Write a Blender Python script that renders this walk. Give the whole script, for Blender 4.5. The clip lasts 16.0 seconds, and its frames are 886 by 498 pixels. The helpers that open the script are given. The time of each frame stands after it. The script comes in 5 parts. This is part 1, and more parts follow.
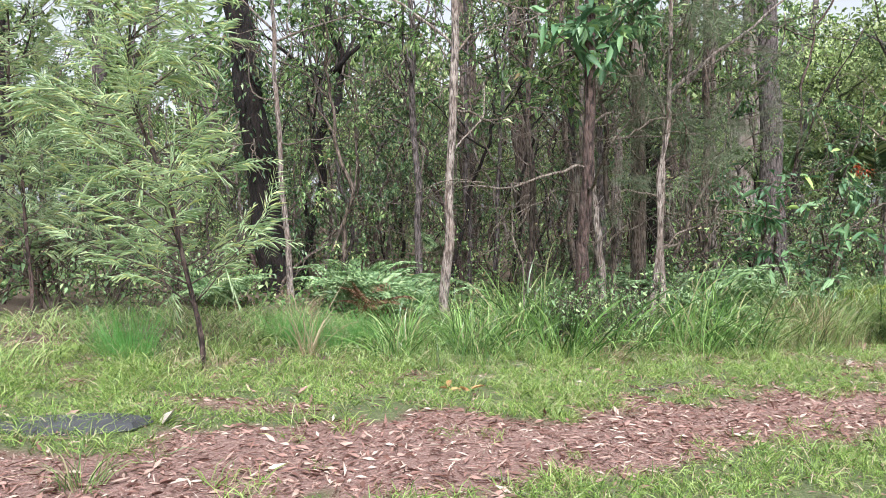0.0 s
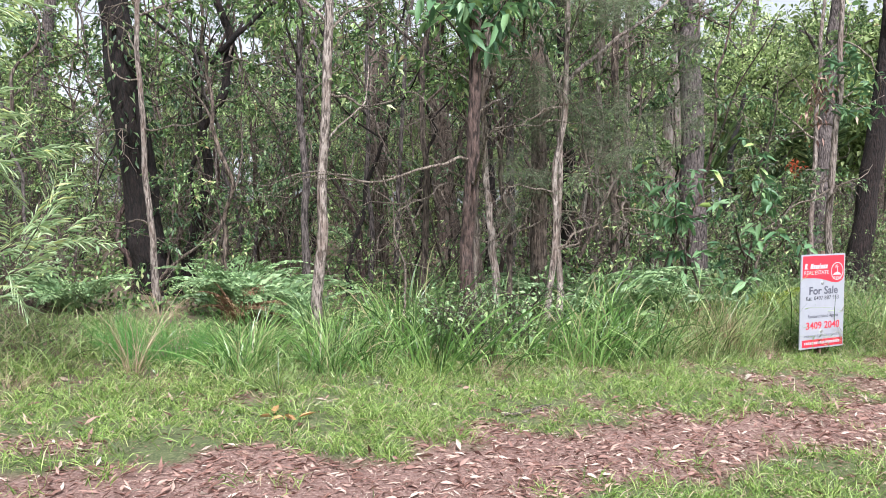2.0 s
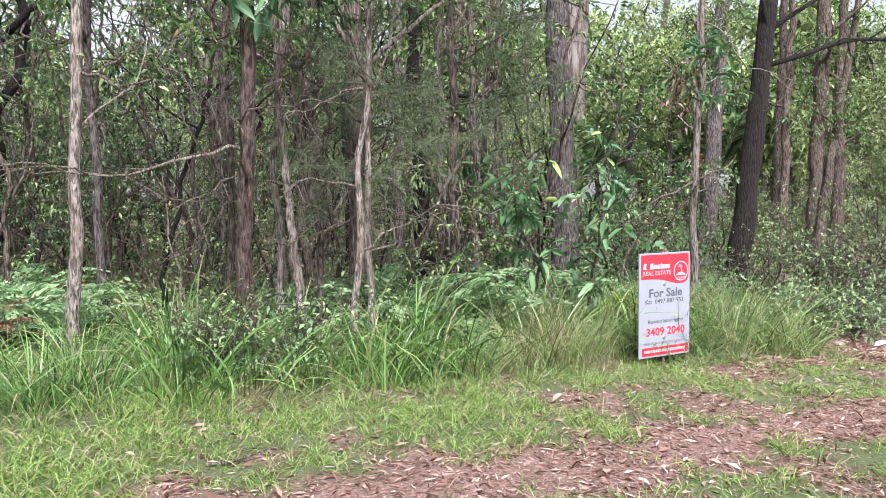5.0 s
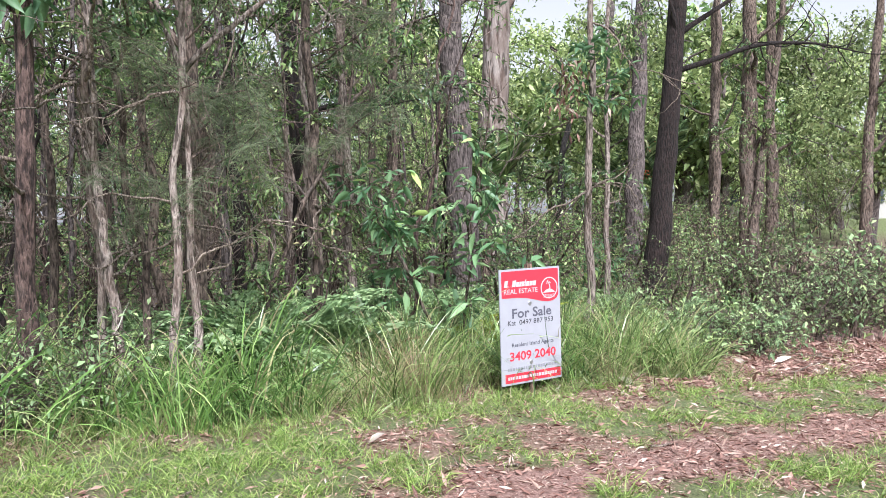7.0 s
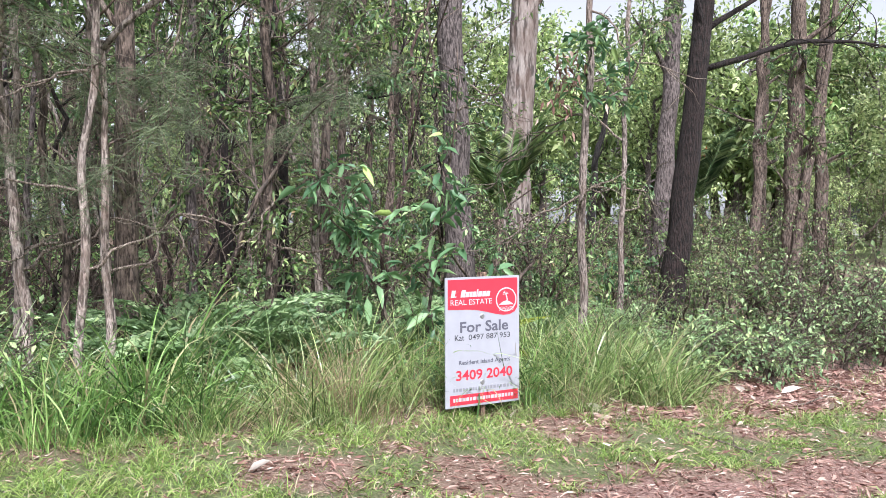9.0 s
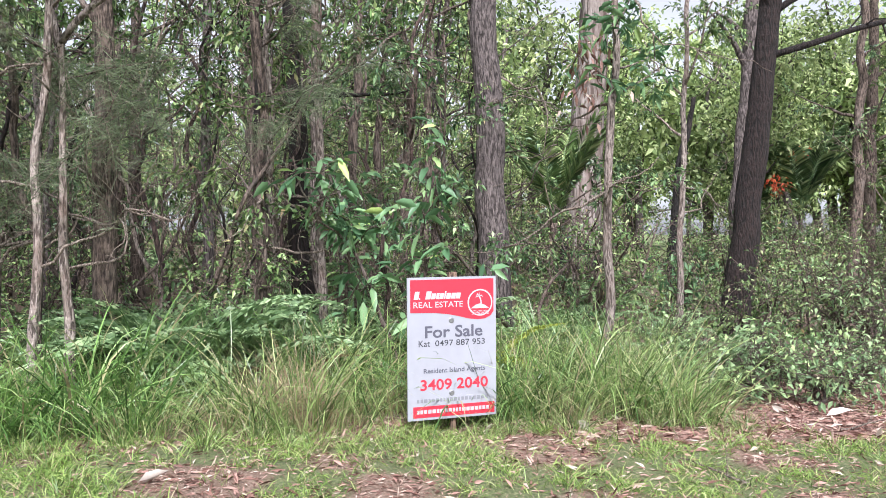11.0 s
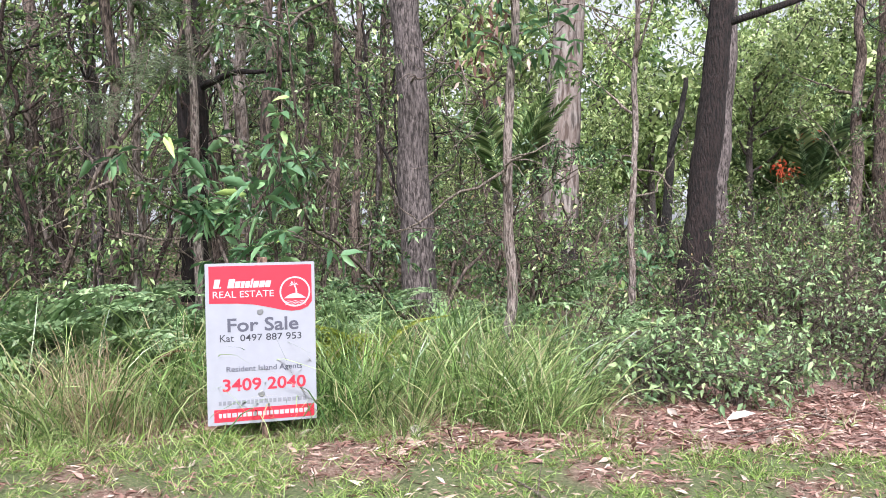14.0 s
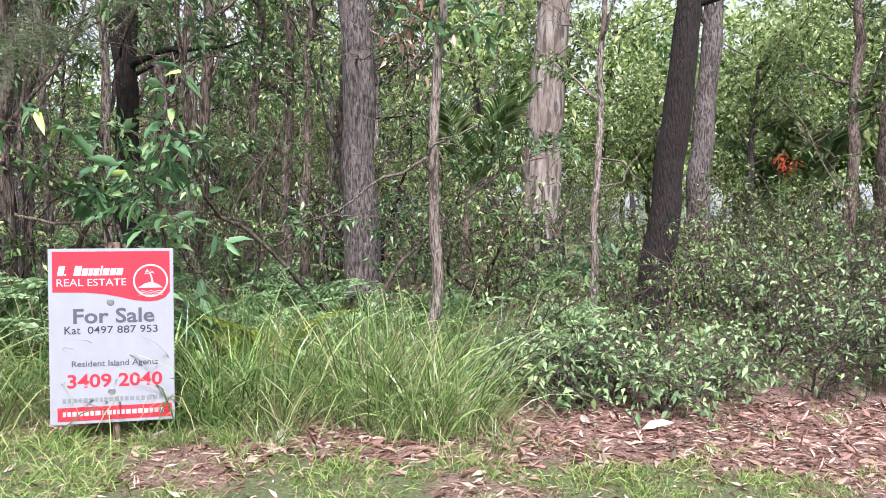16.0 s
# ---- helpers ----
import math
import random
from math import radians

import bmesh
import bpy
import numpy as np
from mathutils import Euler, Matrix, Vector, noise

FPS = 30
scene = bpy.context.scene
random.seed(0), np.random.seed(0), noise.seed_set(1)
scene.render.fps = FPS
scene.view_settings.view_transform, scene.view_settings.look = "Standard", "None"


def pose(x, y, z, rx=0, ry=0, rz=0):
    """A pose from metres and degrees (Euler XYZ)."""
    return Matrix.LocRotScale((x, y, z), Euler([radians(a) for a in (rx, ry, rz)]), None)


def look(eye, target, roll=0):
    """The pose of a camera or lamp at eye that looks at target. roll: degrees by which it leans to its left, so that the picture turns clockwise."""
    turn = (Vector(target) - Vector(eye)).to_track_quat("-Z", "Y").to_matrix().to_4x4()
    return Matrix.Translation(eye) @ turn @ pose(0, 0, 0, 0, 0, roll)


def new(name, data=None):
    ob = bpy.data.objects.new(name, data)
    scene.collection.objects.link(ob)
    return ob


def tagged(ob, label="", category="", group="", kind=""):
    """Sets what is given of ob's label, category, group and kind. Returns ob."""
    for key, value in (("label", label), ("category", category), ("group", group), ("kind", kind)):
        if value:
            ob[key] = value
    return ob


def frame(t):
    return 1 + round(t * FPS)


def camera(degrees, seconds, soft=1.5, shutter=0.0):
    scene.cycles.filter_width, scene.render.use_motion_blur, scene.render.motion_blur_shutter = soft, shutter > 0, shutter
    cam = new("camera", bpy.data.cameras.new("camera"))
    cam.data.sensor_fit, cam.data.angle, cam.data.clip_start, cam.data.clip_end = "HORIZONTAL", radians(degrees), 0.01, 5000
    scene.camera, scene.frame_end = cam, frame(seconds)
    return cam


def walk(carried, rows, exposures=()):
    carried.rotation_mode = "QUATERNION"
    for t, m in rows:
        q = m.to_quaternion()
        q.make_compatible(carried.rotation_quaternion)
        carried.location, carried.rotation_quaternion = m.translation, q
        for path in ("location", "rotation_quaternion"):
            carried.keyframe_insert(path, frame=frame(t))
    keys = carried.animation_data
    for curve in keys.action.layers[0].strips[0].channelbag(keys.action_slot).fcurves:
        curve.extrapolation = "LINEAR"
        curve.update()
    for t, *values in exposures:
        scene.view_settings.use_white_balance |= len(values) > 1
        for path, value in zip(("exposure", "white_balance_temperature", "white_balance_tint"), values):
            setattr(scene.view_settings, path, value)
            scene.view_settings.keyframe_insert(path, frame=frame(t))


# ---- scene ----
cam = camera(58.9, 16.0, 0.8)

EXPOSURE_0, EXPOSURE_1, KELVIN = 0.89, 1.01, 5850
PATH = [
    (0, (-4.328, -7.912, 1.475), (-4.367, -5.915, 1.375), -0.6),
    (0.5, (-4.146, -7.764, 1.47), (-4.16, -5.767, 1.369), -0.5),
    (1, (-4.012, -7.53, 1.483), (-3.996, -5.533, 1.374), -0.4),
    (1.5, (-3.85, -7.339, 1.506), (-3.805, -5.343, 1.389), -0.2),
    (2, (-3.62, -7.188, 1.498), (-3.545, -5.193, 1.379), -0.1),
    (2.5, (-3.431, -7.009, 1.488), (-3.328, -5.015, 1.36), -0.1),
    (3, (-3.233, -6.87, 1.507), (-3.102, -4.879, 1.374), 0.1),
    (3.5, (-2.98, -6.762, 1.503), (-2.82, -4.773, 1.366), 0.0),
    (4, (-2.781, -6.612, 1.486), (-2.595, -4.625, 1.348), -0.0),
    (4.2, (-2.7, -6.559, 1.498), (-2.504, -4.574, 1.359), -0.0),
    (6.3, (-1.721, -6.038, 1.428), (-1.449, -4.059, 1.33), -1.8),
    (6.5, (-1.588, -5.985, 1.421), (-1.306, -4.007, 1.326), -1.8),
    (7, (-1.313, -5.848, 1.428), (-1.012, -3.873, 1.344), -1.8),
    (7.5, (-1.071, -5.691, 1.42), (-0.766, -3.716, 1.342), -1.6),
    (8, (-0.852, -5.571, 1.403), (-0.569, -3.592, 1.33), -1.4),
    (8.5, (-0.622, -5.451, 1.399), (-0.397, -3.465, 1.328), -0.7),
    (9, (-0.418, -5.307, 1.368), (-0.265, -3.314, 1.304), -0.2),
    (9.2, (-0.328, -5.248, 1.367), (-0.212, -3.253, 1.306), -0.1),
    (11.3, (0.719, -4.794, 1.222), (0.56, -2.801, 1.188), -0.4),
    (11.5, (0.816, -4.752, 1.2), (0.649, -2.76, 1.162), -0.4),
    (12, (1.042, -4.644, 1.199), (0.858, -2.653, 1.149), -0.3),
    (12.5, (1.23, -4.479, 1.177), (1.035, -2.49, 1.118), -0.2),
    (13, (1.415, -4.347, 1.198), (1.204, -2.359, 1.137), -0.2),
    (13.5, (1.651, -4.238, 1.178), (1.421, -2.252, 1.123), -0.5),
    (14, (1.839, -4.119, 1.17), (1.591, -2.135, 1.121), -0.8),
    (14.5, (2.016, -3.961, 1.178), (1.753, -1.979, 1.134), -0.9),
    (15, (2.159, -3.854, 1.178), (1.882, -1.874, 1.132), -0.7),
    (15.5, (2.405, -3.731, 1.154), (2.114, -1.753, 1.096), -0.3),
    (16, (2.571, -3.604, 1.141), (2.267, -1.628, 1.071), 0.1),
]
walk(cam, [(t, look(eye, target, roll)) for t, eye, target, roll in PATH], [(0, EXPOSURE_0, KELVIN, 12), (4, EXPOSURE_0 + 0.06, KELVIN - 50, 14), (16, EXPOSURE_1, KELVIN, 16)])

# ---- world and sun: bright overcast ----
world = bpy.data.worlds.new("overcast_sky")
scene.world = world
world.use_nodes = True
wt = world.node_tree
sky = wt.nodes.new("ShaderNodeTexSky")
sky.sky_type = "NISHITA"
sky.sun_disc = False
sky.sun_elevation, sky.sun_rotation = radians(50), radians(170)
sky.air_density, sky.dust_density, sky.ozone_density = 1.0, 1.6, 0.6
grey = wt.nodes.new("ShaderNodeHueSaturation")
grey.inputs["Saturation"].default_value = 0.08
wt.links.new(sky.outputs[0], grey.inputs["Color"])
wt.links.new(grey.outputs[0], wt.nodes["Background"].inputs[0])
wt.nodes["Background"].inputs[1].default_value = 0.1
sun = new("sun", bpy.data.lights.new("sun", "SUN"))
sun.data.energy, sun.data.angle, sun.data.color = 4.1, radians(16), (1.0, 0.96, 0.9)
sun.rotation_euler = (radians(40), 0, radians(10))

rng = np.random.default_rng(7)


# ---- materials ----
def nodes_of(name):
    m = bpy.data.materials.new(name)
    m.use_nodes = True
    t = m.node_tree
    return m, t, t.nodes["Principled BSDF"], t.nodes["Material Output"]


def ramp(t, source, stops):
    r = t.nodes.new("ShaderNodeValToRGB")
    e = r.color_ramp.elements
    while len(e) < len(stops):
        e.new(0.5)
    for k, (pos, col) in zip(e, stops):
        k.position, k.color = pos, (*col, 1)
    t.links.new(source, r.inputs[0])
    return r.outputs[0]


def noise_node(t, scale, detail=4.0, stretch=(1, 1, 1), rough=0.6):
    co = t.nodes.new("ShaderNodeTexCoord")
    mp = t.nodes.new("ShaderNodeMapping")
    mp.inputs["Scale"].default_value = stretch
    n = t.nodes.new("ShaderNodeTexNoise")
    n.inputs["Scale"].default_value, n.inputs["Detail"].default_value, n.inputs["Roughness"].default_value = scale, detail, rough
    t.links.new(co.outputs["Object"], mp.inputs[0])
    t.links.new(mp.outputs[0], n.inputs["Vector"])
    return n.outputs[0]


def mixed(t, fac, a, b, how="MIX"):
    n = t.nodes.new("ShaderNodeMix")
    n.data_type, n.blend_type = "RGBA", how
    for socket, v in ((n.inputs[0], fac), (n.inputs[6], a), (n.inputs[7], b)):
        if isinstance(v, (int, float)):
            socket.default_value = v
        elif isinstance(v, tuple):
            socket.default_value = (*v, 1)
        else:
            t.links.new(v, socket)
    return n.outputs[2]


def bump(t, bsdf, height, strength, distance=0.02):
    b = t.nodes.new("ShaderNodeBump")
    b.inputs["Strength"].default_value, b.inputs["Distance"].default_value = strength, distance
    t.links.new(height, b.inputs["Height"])
    t.links.new(b.outputs[0], bsdf.inputs["Normal"])


def leaf_material(name, stops, through_light=0.26, rough=0.4, spread=0.25):
    """Thin leaves: each one differs in colour, each plant a little too, and some light comes through."""
    m, t, p, out = nodes_of(name)
    geo, info = t.nodes.new("ShaderNodeNewGeometry"), t.nodes.new("ShaderNodeObjectInfo")
    col = ramp(t, geo.outputs["Random Per Island"], stops)
    hs = t.nodes.new("ShaderNodeHueSaturation")
    mr = t.nodes.new("ShaderNodeMapRange")
    mr.inputs[3].default_value, mr.inputs[4].default_value = 1 - spread, 1 + spread
    t.links.new(info.outputs["Random"], mr.inputs[0])
    t.links.new(mr.outputs[0], hs.inputs["Value"])
    t.links.new(mixed(t, 0.35, col, ramp(t, noise_node(t, 60, 3), [(0.3, (0.55, 0.55, 0.5)), (0.7, (1, 1, 1))]), "MULTIPLY"), hs.inputs["Color"])
    p.inputs["Roughness"].default_value = rough
    t.links.new(hs.outputs[0], p.inputs["Base Color"])
    tr = t.nodes.new("ShaderNodeBsdfTranslucent")
    t.links.new(hs.outputs[0], tr.inputs["Color"])
    mx = t.nodes.new("ShaderNodeMixShader")
    mx.inputs[0].default_value = through_light
    t.links.new(p.outputs[0], mx.inputs[1])
    t.links.new(tr.outputs[0], mx.inputs[2])
    t.links.new(mx.outputs[0], out.inputs["Surface"])
    return m


def bark_material(name, low, high, patch, patch_at=0.62, fibre=(1, 1, 0.3), scale=34.0):
    m, t, p, _ = nodes_of(name)
    fine = noise_node(t, scale, 5, fibre, 0.7)
    col = ramp(t, fine, [(0.32, low), (0.66, high)])
    cracks = noise_node(t, scale * 1.5, 3, (1, 1, fibre[2] * 0.75), 0.6)
    col = mixed(t, 0.85, col, ramp(t, cracks, [(0.42, (0.16, 0.14, 0.13)), (0.52, (1, 1, 1))]), "MULTIPLY")
    big = ramp(t, noise_node(t, 5, 4, (1, 1, 0.5)), [(patch_at - 0.07, (0, 0, 0)), (patch_at + 0.07, (1, 1, 1))])
    col = mixed(t, big, col, mixed(t, 0.5, patch, col))
    info = t.nodes.new("ShaderNodeObjectInfo")
    hs = t.nodes.new("ShaderNodeHueSaturation")
    mr = t.nodes.new("ShaderNodeMapRange")
    mr.inputs[3].default_value, mr.inputs[4].default_value = 0.8, 1.2
    t.links.new(info.outputs["Random"], mr.inputs[0])
    t.links.new(mr.outputs[0], hs.inputs["Value"])
    t.links.new(col, hs.inputs["Color"])
    t.links.new(hs.outputs[0], p.inputs["Base Color"])
    p.inputs["Roughness"].default_value = 0.9
    bump(t, p, cracks, 1.0, 0.05)
    return m


def plain_material(name, col, rough=0.5, wear=0.12, metal=0.0):
    m, t, p, _ = nodes_of(name)
    n = ramp(t, noise_node(t, 14, 6), [(0.3, tuple(c * (1 - wear) for c in col)), (0.7, col)])
    t.links.new(n, p.inputs["Base Color"])
    p.inputs["Roughness"].default_value, p.inputs["Metallic"].default_value = rough, metal
    return m


BARK = {
    "dark": bark_material("bark_dark", (0.008, 0.005, 0.004), (0.034, 0.02, 0.017), (0.055, 0.042, 0.037), 0.7),
    "brown": bark_material("bark_brown", (0.05, 0.034, 0.026), (0.26, 0.195, 0.155), (0.3, 0.25, 0.215)),
    "red": bark_material("bark_red", (0.045, 0.028, 0.023), (0.17, 0.11, 0.092), (0.21, 0.165, 0.145)),
    "grey": bark_material("bark_grey", (0.05, 0.04, 0.037), (0.24, 0.195, 0.182), (0.19, 0.155, 0.147)),
    "pale": bark_material("bark_pale", (0.19, 0.145, 0.12), (0.52, 0.44, 0.385), (0.24, 0.16, 0.125), 0.55),
    "gum": bark_material("bark_gum", (0.24, 0.195, 0.17), (0.4, 0.35, 0.315), (0.13, 0.08, 0.06), 0.5, (1, 1, 0.2), 9.0),
    "black": bark_material("bark_black", (0.01, 0.009, 0.008), (0.045, 0.038, 0.034), (0.08, 0.06, 0.05)),
}
BARK_WORDS = {"dark": "dark brown furrowed bark", "brown": "brown fibrous bark", "red": "reddish brown bark", "grey": "grey ridged bark",
              "pale": "pale pinkish papery bark", "gum": "smooth pale bark peeling in brown strips", "black": "charred black bark"}
LEAF = leaf_material("leaf_mid", [(0.0, (0.045, 0.085, 0.03)), (0.35, (0.13, 0.225, 0.075)), (0.66, (0.245, 0.375, 0.125)), (0.84, (0.42, 0.54, 0.22)), (0.94, (0.5, 0.58, 0.28)), (1.0, (0.44, 0.297, 0.154))])
LEAF_DARK = leaf_material("leaf_dark", [(0.0, (0.03, 0.065, 0.03)), (0.5, (0.1, 0.185, 0.075)), (0.8, (0.22, 0.34, 0.14)), (1.0, (0.42, 0.52, 0.27))], 0.22, 0.42)
LEAF_BROAD = leaf_material("leaf_broad", [(0.0, (0.06, 0.14, 0.065)), (0.5, (0.15, 0.28, 0.13)), (0.93, (0.26, 0.42, 0.19)), (1.0, (0.48, 0.62, 0.18))], 0.26, 0.48, 0.15)
# Far leaves paler: sunlit, hazy brightness of the background put into the colour.
LEAF_FAR_LIT = leaf_material("leaf_far_lit", [(0.0, (0.08, 0.12, 0.045)), (0.35, (0.24, 0.33, 0.12)), (0.7, (0.42, 0.52, 0.21)), (1.0, (0.62, 0.68, 0.34))], 0.4, 0.55, 0.35)
GREVILLEA = leaf_material("leaf_feather", [(0.0, (0.34, 0.48, 0.25)), (0.45, (0.55, 0.69, 0.4)), (0.8, (0.7, 0.8, 0.48)), (1.0, (0.76, 0.78, 0.34))], 0.4, 0.45, 0.1)
LEAF_BUSH = leaf_material("leaf_bush", [(0.0, (0.13, 0.22, 0.1)), (0.4, (0.28, 0.42, 0.2)), (0.75, (0.42, 0.57, 0.28)), (1.0, (0.56, 0.7, 0.3))], 0.32, 0.62, 0.15)
NEEDLE = leaf_material("needle_olive", [(0.0, (0.075, 0.1, 0.055)), (1.0, (0.22, 0.27, 0.145))], 0.3, 0.6)
FERN = leaf_material("fern_green", [(0.0, (0.13, 0.22, 0.095)), (0.6, (0.29, 0.43, 0.2)), (1.0, (0.46, 0.58, 0.3))], 0.3, 0.45)
FERN_YELLOW = leaf_material("fern_yellow", [(0.0, (0.26, 0.34, 0.05)), (1.0, (0.5, 0.54, 0.09))], 0.4, 0.5)
FERN_DEAD = leaf_material("fern_dead", [(0.0, (0.12, 0.065, 0.035)), (1.0, (0.26, 0.16, 0.09))], 0.2, 0.8)
LAWN = leaf_material("lawn_blade", [(0.0, (0.075, 0.13, 0.028)), (0.4, (0.22, 0.35, 0.075)), (0.72, (0.38, 0.52, 0.135)), (0.88, (0.5, 0.59, 0.22)), (0.92, (0.46, 0.39, 0.22)), (1.0, (0.55, 0.46, 0.31))], 0.3, 0.45, 0.05)
TALL = leaf_material("tall_blade", [(0.0, (0.06, 0.10, 0.032)), (0.3, (0.17, 0.26, 0.075)), (0.6, (0.34, 0.46, 0.155)), (0.86, (0.5, 0.6, 0.25)), (0.91, (0.5, 0.42, 0.25)), (1.0, (0.58, 0.49, 0.33))], 0.3, 0.33, 0.2)
LUSH = leaf_material("lush_blade", [(0.0, (0.045, 0.10, 0.025)), (0.3, (0.14, 0.27, 0.065)), (0.62, (0.29, 0.47, 0.13)), (0.88, (0.45, 0.61, 0.24)), (0.93, (0.45, 0.38, 0.22)), (1.0, (0.55, 0.47, 0.32))], 0.3, 0.3, 0.2)
TUFT = leaf_material("fine_blade", [(0.0, (0.114, 0.286, 0.060)), (1.0, (0.229, 0.494, 0.135))], 0.35, 0.5, 0.1)
STRAW = leaf_material("straw", [(0.0, (0.34, 0.25, 0.15)), (1.0, (0.55, 0.43, 0.29))], 0.25, 0.7, 0.1)
LITTER = leaf_material("dead_leaf", [(0.0, (0.1, 0.046, 0.034)), (0.3, (0.25, 0.13, 0.1)), (0.62, (0.4, 0.235, 0.19)), (0.82, (0.52, 0.36, 0.29)), (1.0, (0.66, 0.56, 0.47))], 0.1, 0.7, 0.05)
FLOWER = leaf_material("red_flower", [(0.0, (0.5, 0.06, 0.03)), (1.0, (0.75, 0.2, 0.08))], 0.3, 0.5)
TWIG = bark_material("twig_pale", (0.16, 0.12, 0.09), (0.45, 0.37, 0.3), (0.25, 0.18, 0.14), 0.6, (1, 1, 0.3), 60)


def ground_material():
    """Soil and litter, reddish on the track, moss-green under the lawns, by the zones stored on the sheet."""
    m, t, p, _ = nodes_of("ground_soil")
    at = t.nodes.new("ShaderNodeAttribute")
    at.attribute_name = "zone"
    sep = t.nodes.new("ShaderNodeSeparateColor")
    t.links.new(at.outputs["Color"], sep.inputs[0])
    fine, mid = noise_node(t, 55, 6, rough=0.75), noise_node(t, 7, 5)
    floor_col = ramp(t, fine, [(0.3, (0.07, 0.05, 0.035)), (0.55, (0.2, 0.145, 0.1)), (0.75, (0.38, 0.28, 0.2))])
    red = ramp(t, fine, [(0.3, (0.15, 0.083, 0.063)), (0.46, (0.31, 0.182, 0.147)), (0.58, (0.44, 0.285, 0.24)), (0.7, (0.58, 0.45, 0.39))])
    green = ramp(t, fine, [(0.3, (0.06, 0.085, 0.03)), (0.5, (0.15, 0.2, 0.07)), (0.7, (0.3, 0.3, 0.15))])
    col = mixed(t, sep.outputs[0], floor_col, red)
    col = mixed(t, sep.outputs[1], col, green)
    col = mixed(t, 0.5, col, ramp(t, mid, [(0.3, (0.6, 0.58, 0.56)), (0.65, (1, 1, 1))]), "MULTIPLY")
    t.links.new(col, p.inputs["Base Color"])
    p.inputs["Roughness"].default_value = 0.95
    bump(t, p, fine, 0.9, 0.03)
    return m


# ---- mesh tools ----
def lattice(x, y, scale, seed):
    """Smooth value noise in 0..1 on arrays."""
    table = np.random.default_rng(seed).random((64, 64))
    u, v = np.asarray(x) / scale, np.asarray(y) / scale
    i, j = np.floor(u).astype(int), np.floor(v).astype(int)
    a, b = u - i, v - j
    a, b = a * a * (3 - 2 * a), b * b * (3 - 2 * b)
    g = lambda di, dj: table[(i + di) % 64, (j + dj) % 64]  # noqa: E731
    return (g(0, 0) * (1 - a) + g(1, 0) * a) * (1 - b) + (g(0, 1) * (1 - a) + g(1, 1) * a) * b


def verge(x, y):
    """Metres from the far edge of the worn track, towards the wood."""
    x = np.asarray(x, float)
    return np.asarray(y, float) - (-1.4 + np.where(x < 0, 0.46, 0.33) * np.clip(x, -14, 14))


def height(x, y):
    x, y = np.asarray(x, float), np.asarray(y, float)
    z = 0.03 - 0.06 * np.clip(x, -8, 8) + 0.05 * np.clip(y - 2, 0, 20)
    return z + 0.05 * (lattice(x, y, 1.3, 3) - 0.5) * np.clip(verge(x, y) + 0.2, 0.15, 1) + 0.018 * (lattice(x, y, 0.28, 4) - 0.5)


def track(x, y):
    """How worn the ground is: the reddish litter track, its ruts, and the litter under the shrubs."""
    v = verge(x, y) + 0.5 * (lattice(x, y, 0.55, 11) - 0.5) + 0.25 * (lattice(x, y, 0.17, 12) - 0.5)
    wide = np.clip(0.95 - 0.1 * np.asarray(x), 0.5, 1.35)
    step = lambda a: np.clip(a / 0.12 + 0.5, 0, 1)  # noqa: E731
    first = step(-v - 0.08) * step(v + wide)
    second = step(-v - wide - 0.9) * step(v + wide + 1.7) * 0.9
    under = step(np.asarray(x) - 0.9 + 0.4 * (lattice(x, y, 0.4, 14) - 0.5)) * step(v - 1.15 + 0.12 * (np.asarray(x) - 1)) * step(3.4 - v)
    patch = step(lattice(x, y, 0.35, 15) - np.where(np.asarray(x) > -1.2, 0.68, 0.82)) * step(v + 3) * step(1.7 - v) * 0.8
    dark_edge = step(v - 1.25) * step(2.2 - v) * 0.5 * step(np.asarray(x) + 3.2)
    return np.clip(np.maximum.reduce([first, second, under, patch, dark_edge]), 0, 1)


def mesh_of(name, verts, tris, material, smooth=False):
    verts, tris = np.asarray(verts, np.float32).reshape(-1, 3), np.asarray(tris, np.int32)
    sides = tris.shape[1]
    me = bpy.data.meshes.new(name)
    me.vertices.add(len(verts))
    me.vertices.foreach_set("co", verts.ravel())
    me.loops.add(tris.size)
    me.loops.foreach_set("vertex_index", tris.ravel())
    me.polygons.add(len(tris))
    me.polygons.foreach_set("loop_start", np.arange(0, tris.size, sides, dtype=np.int32))
    if smooth:
        me.polygons.foreach_set("use_smooth", np.ones(len(tris), bool))
    me.update(calc_edges=True)
    me.materials.append(material)
    return me


def joined(pieces):
    """Several (verts, faces) into one."""
    vs, fs, n = [], [], 0
    for v, f in pieces:
        vs.append(v)
        fs.append(np.asarray(f) + n)
        n += len(v)
    return np.concatenate(vs), np.concatenate(fs)


def hang(name, me, parent=None, label=""):
    ob = new(name, me)
    if parent is not None:
        ob.parent = parent
    joined_rest = name in ("foliage", "twig_tangle", "needle_foliage", "vine", "dead_foliage", "leaf_rib", "crown", "crown_frame", "blossom")
    return tagged(ob, label, kind="stuff" if joined_rest else "")


def part(name, bm, material, parent, label=""):
    me = bpy.data.meshes.new(name)
    bm.to_mesh(me)
    bm.free()
    me.materials.append(material)
    return hang(name, me, parent, label)


def unit(a):
    return a / np.maximum(np.linalg.norm(a, axis=-1, keepdims=True), 1e-9)


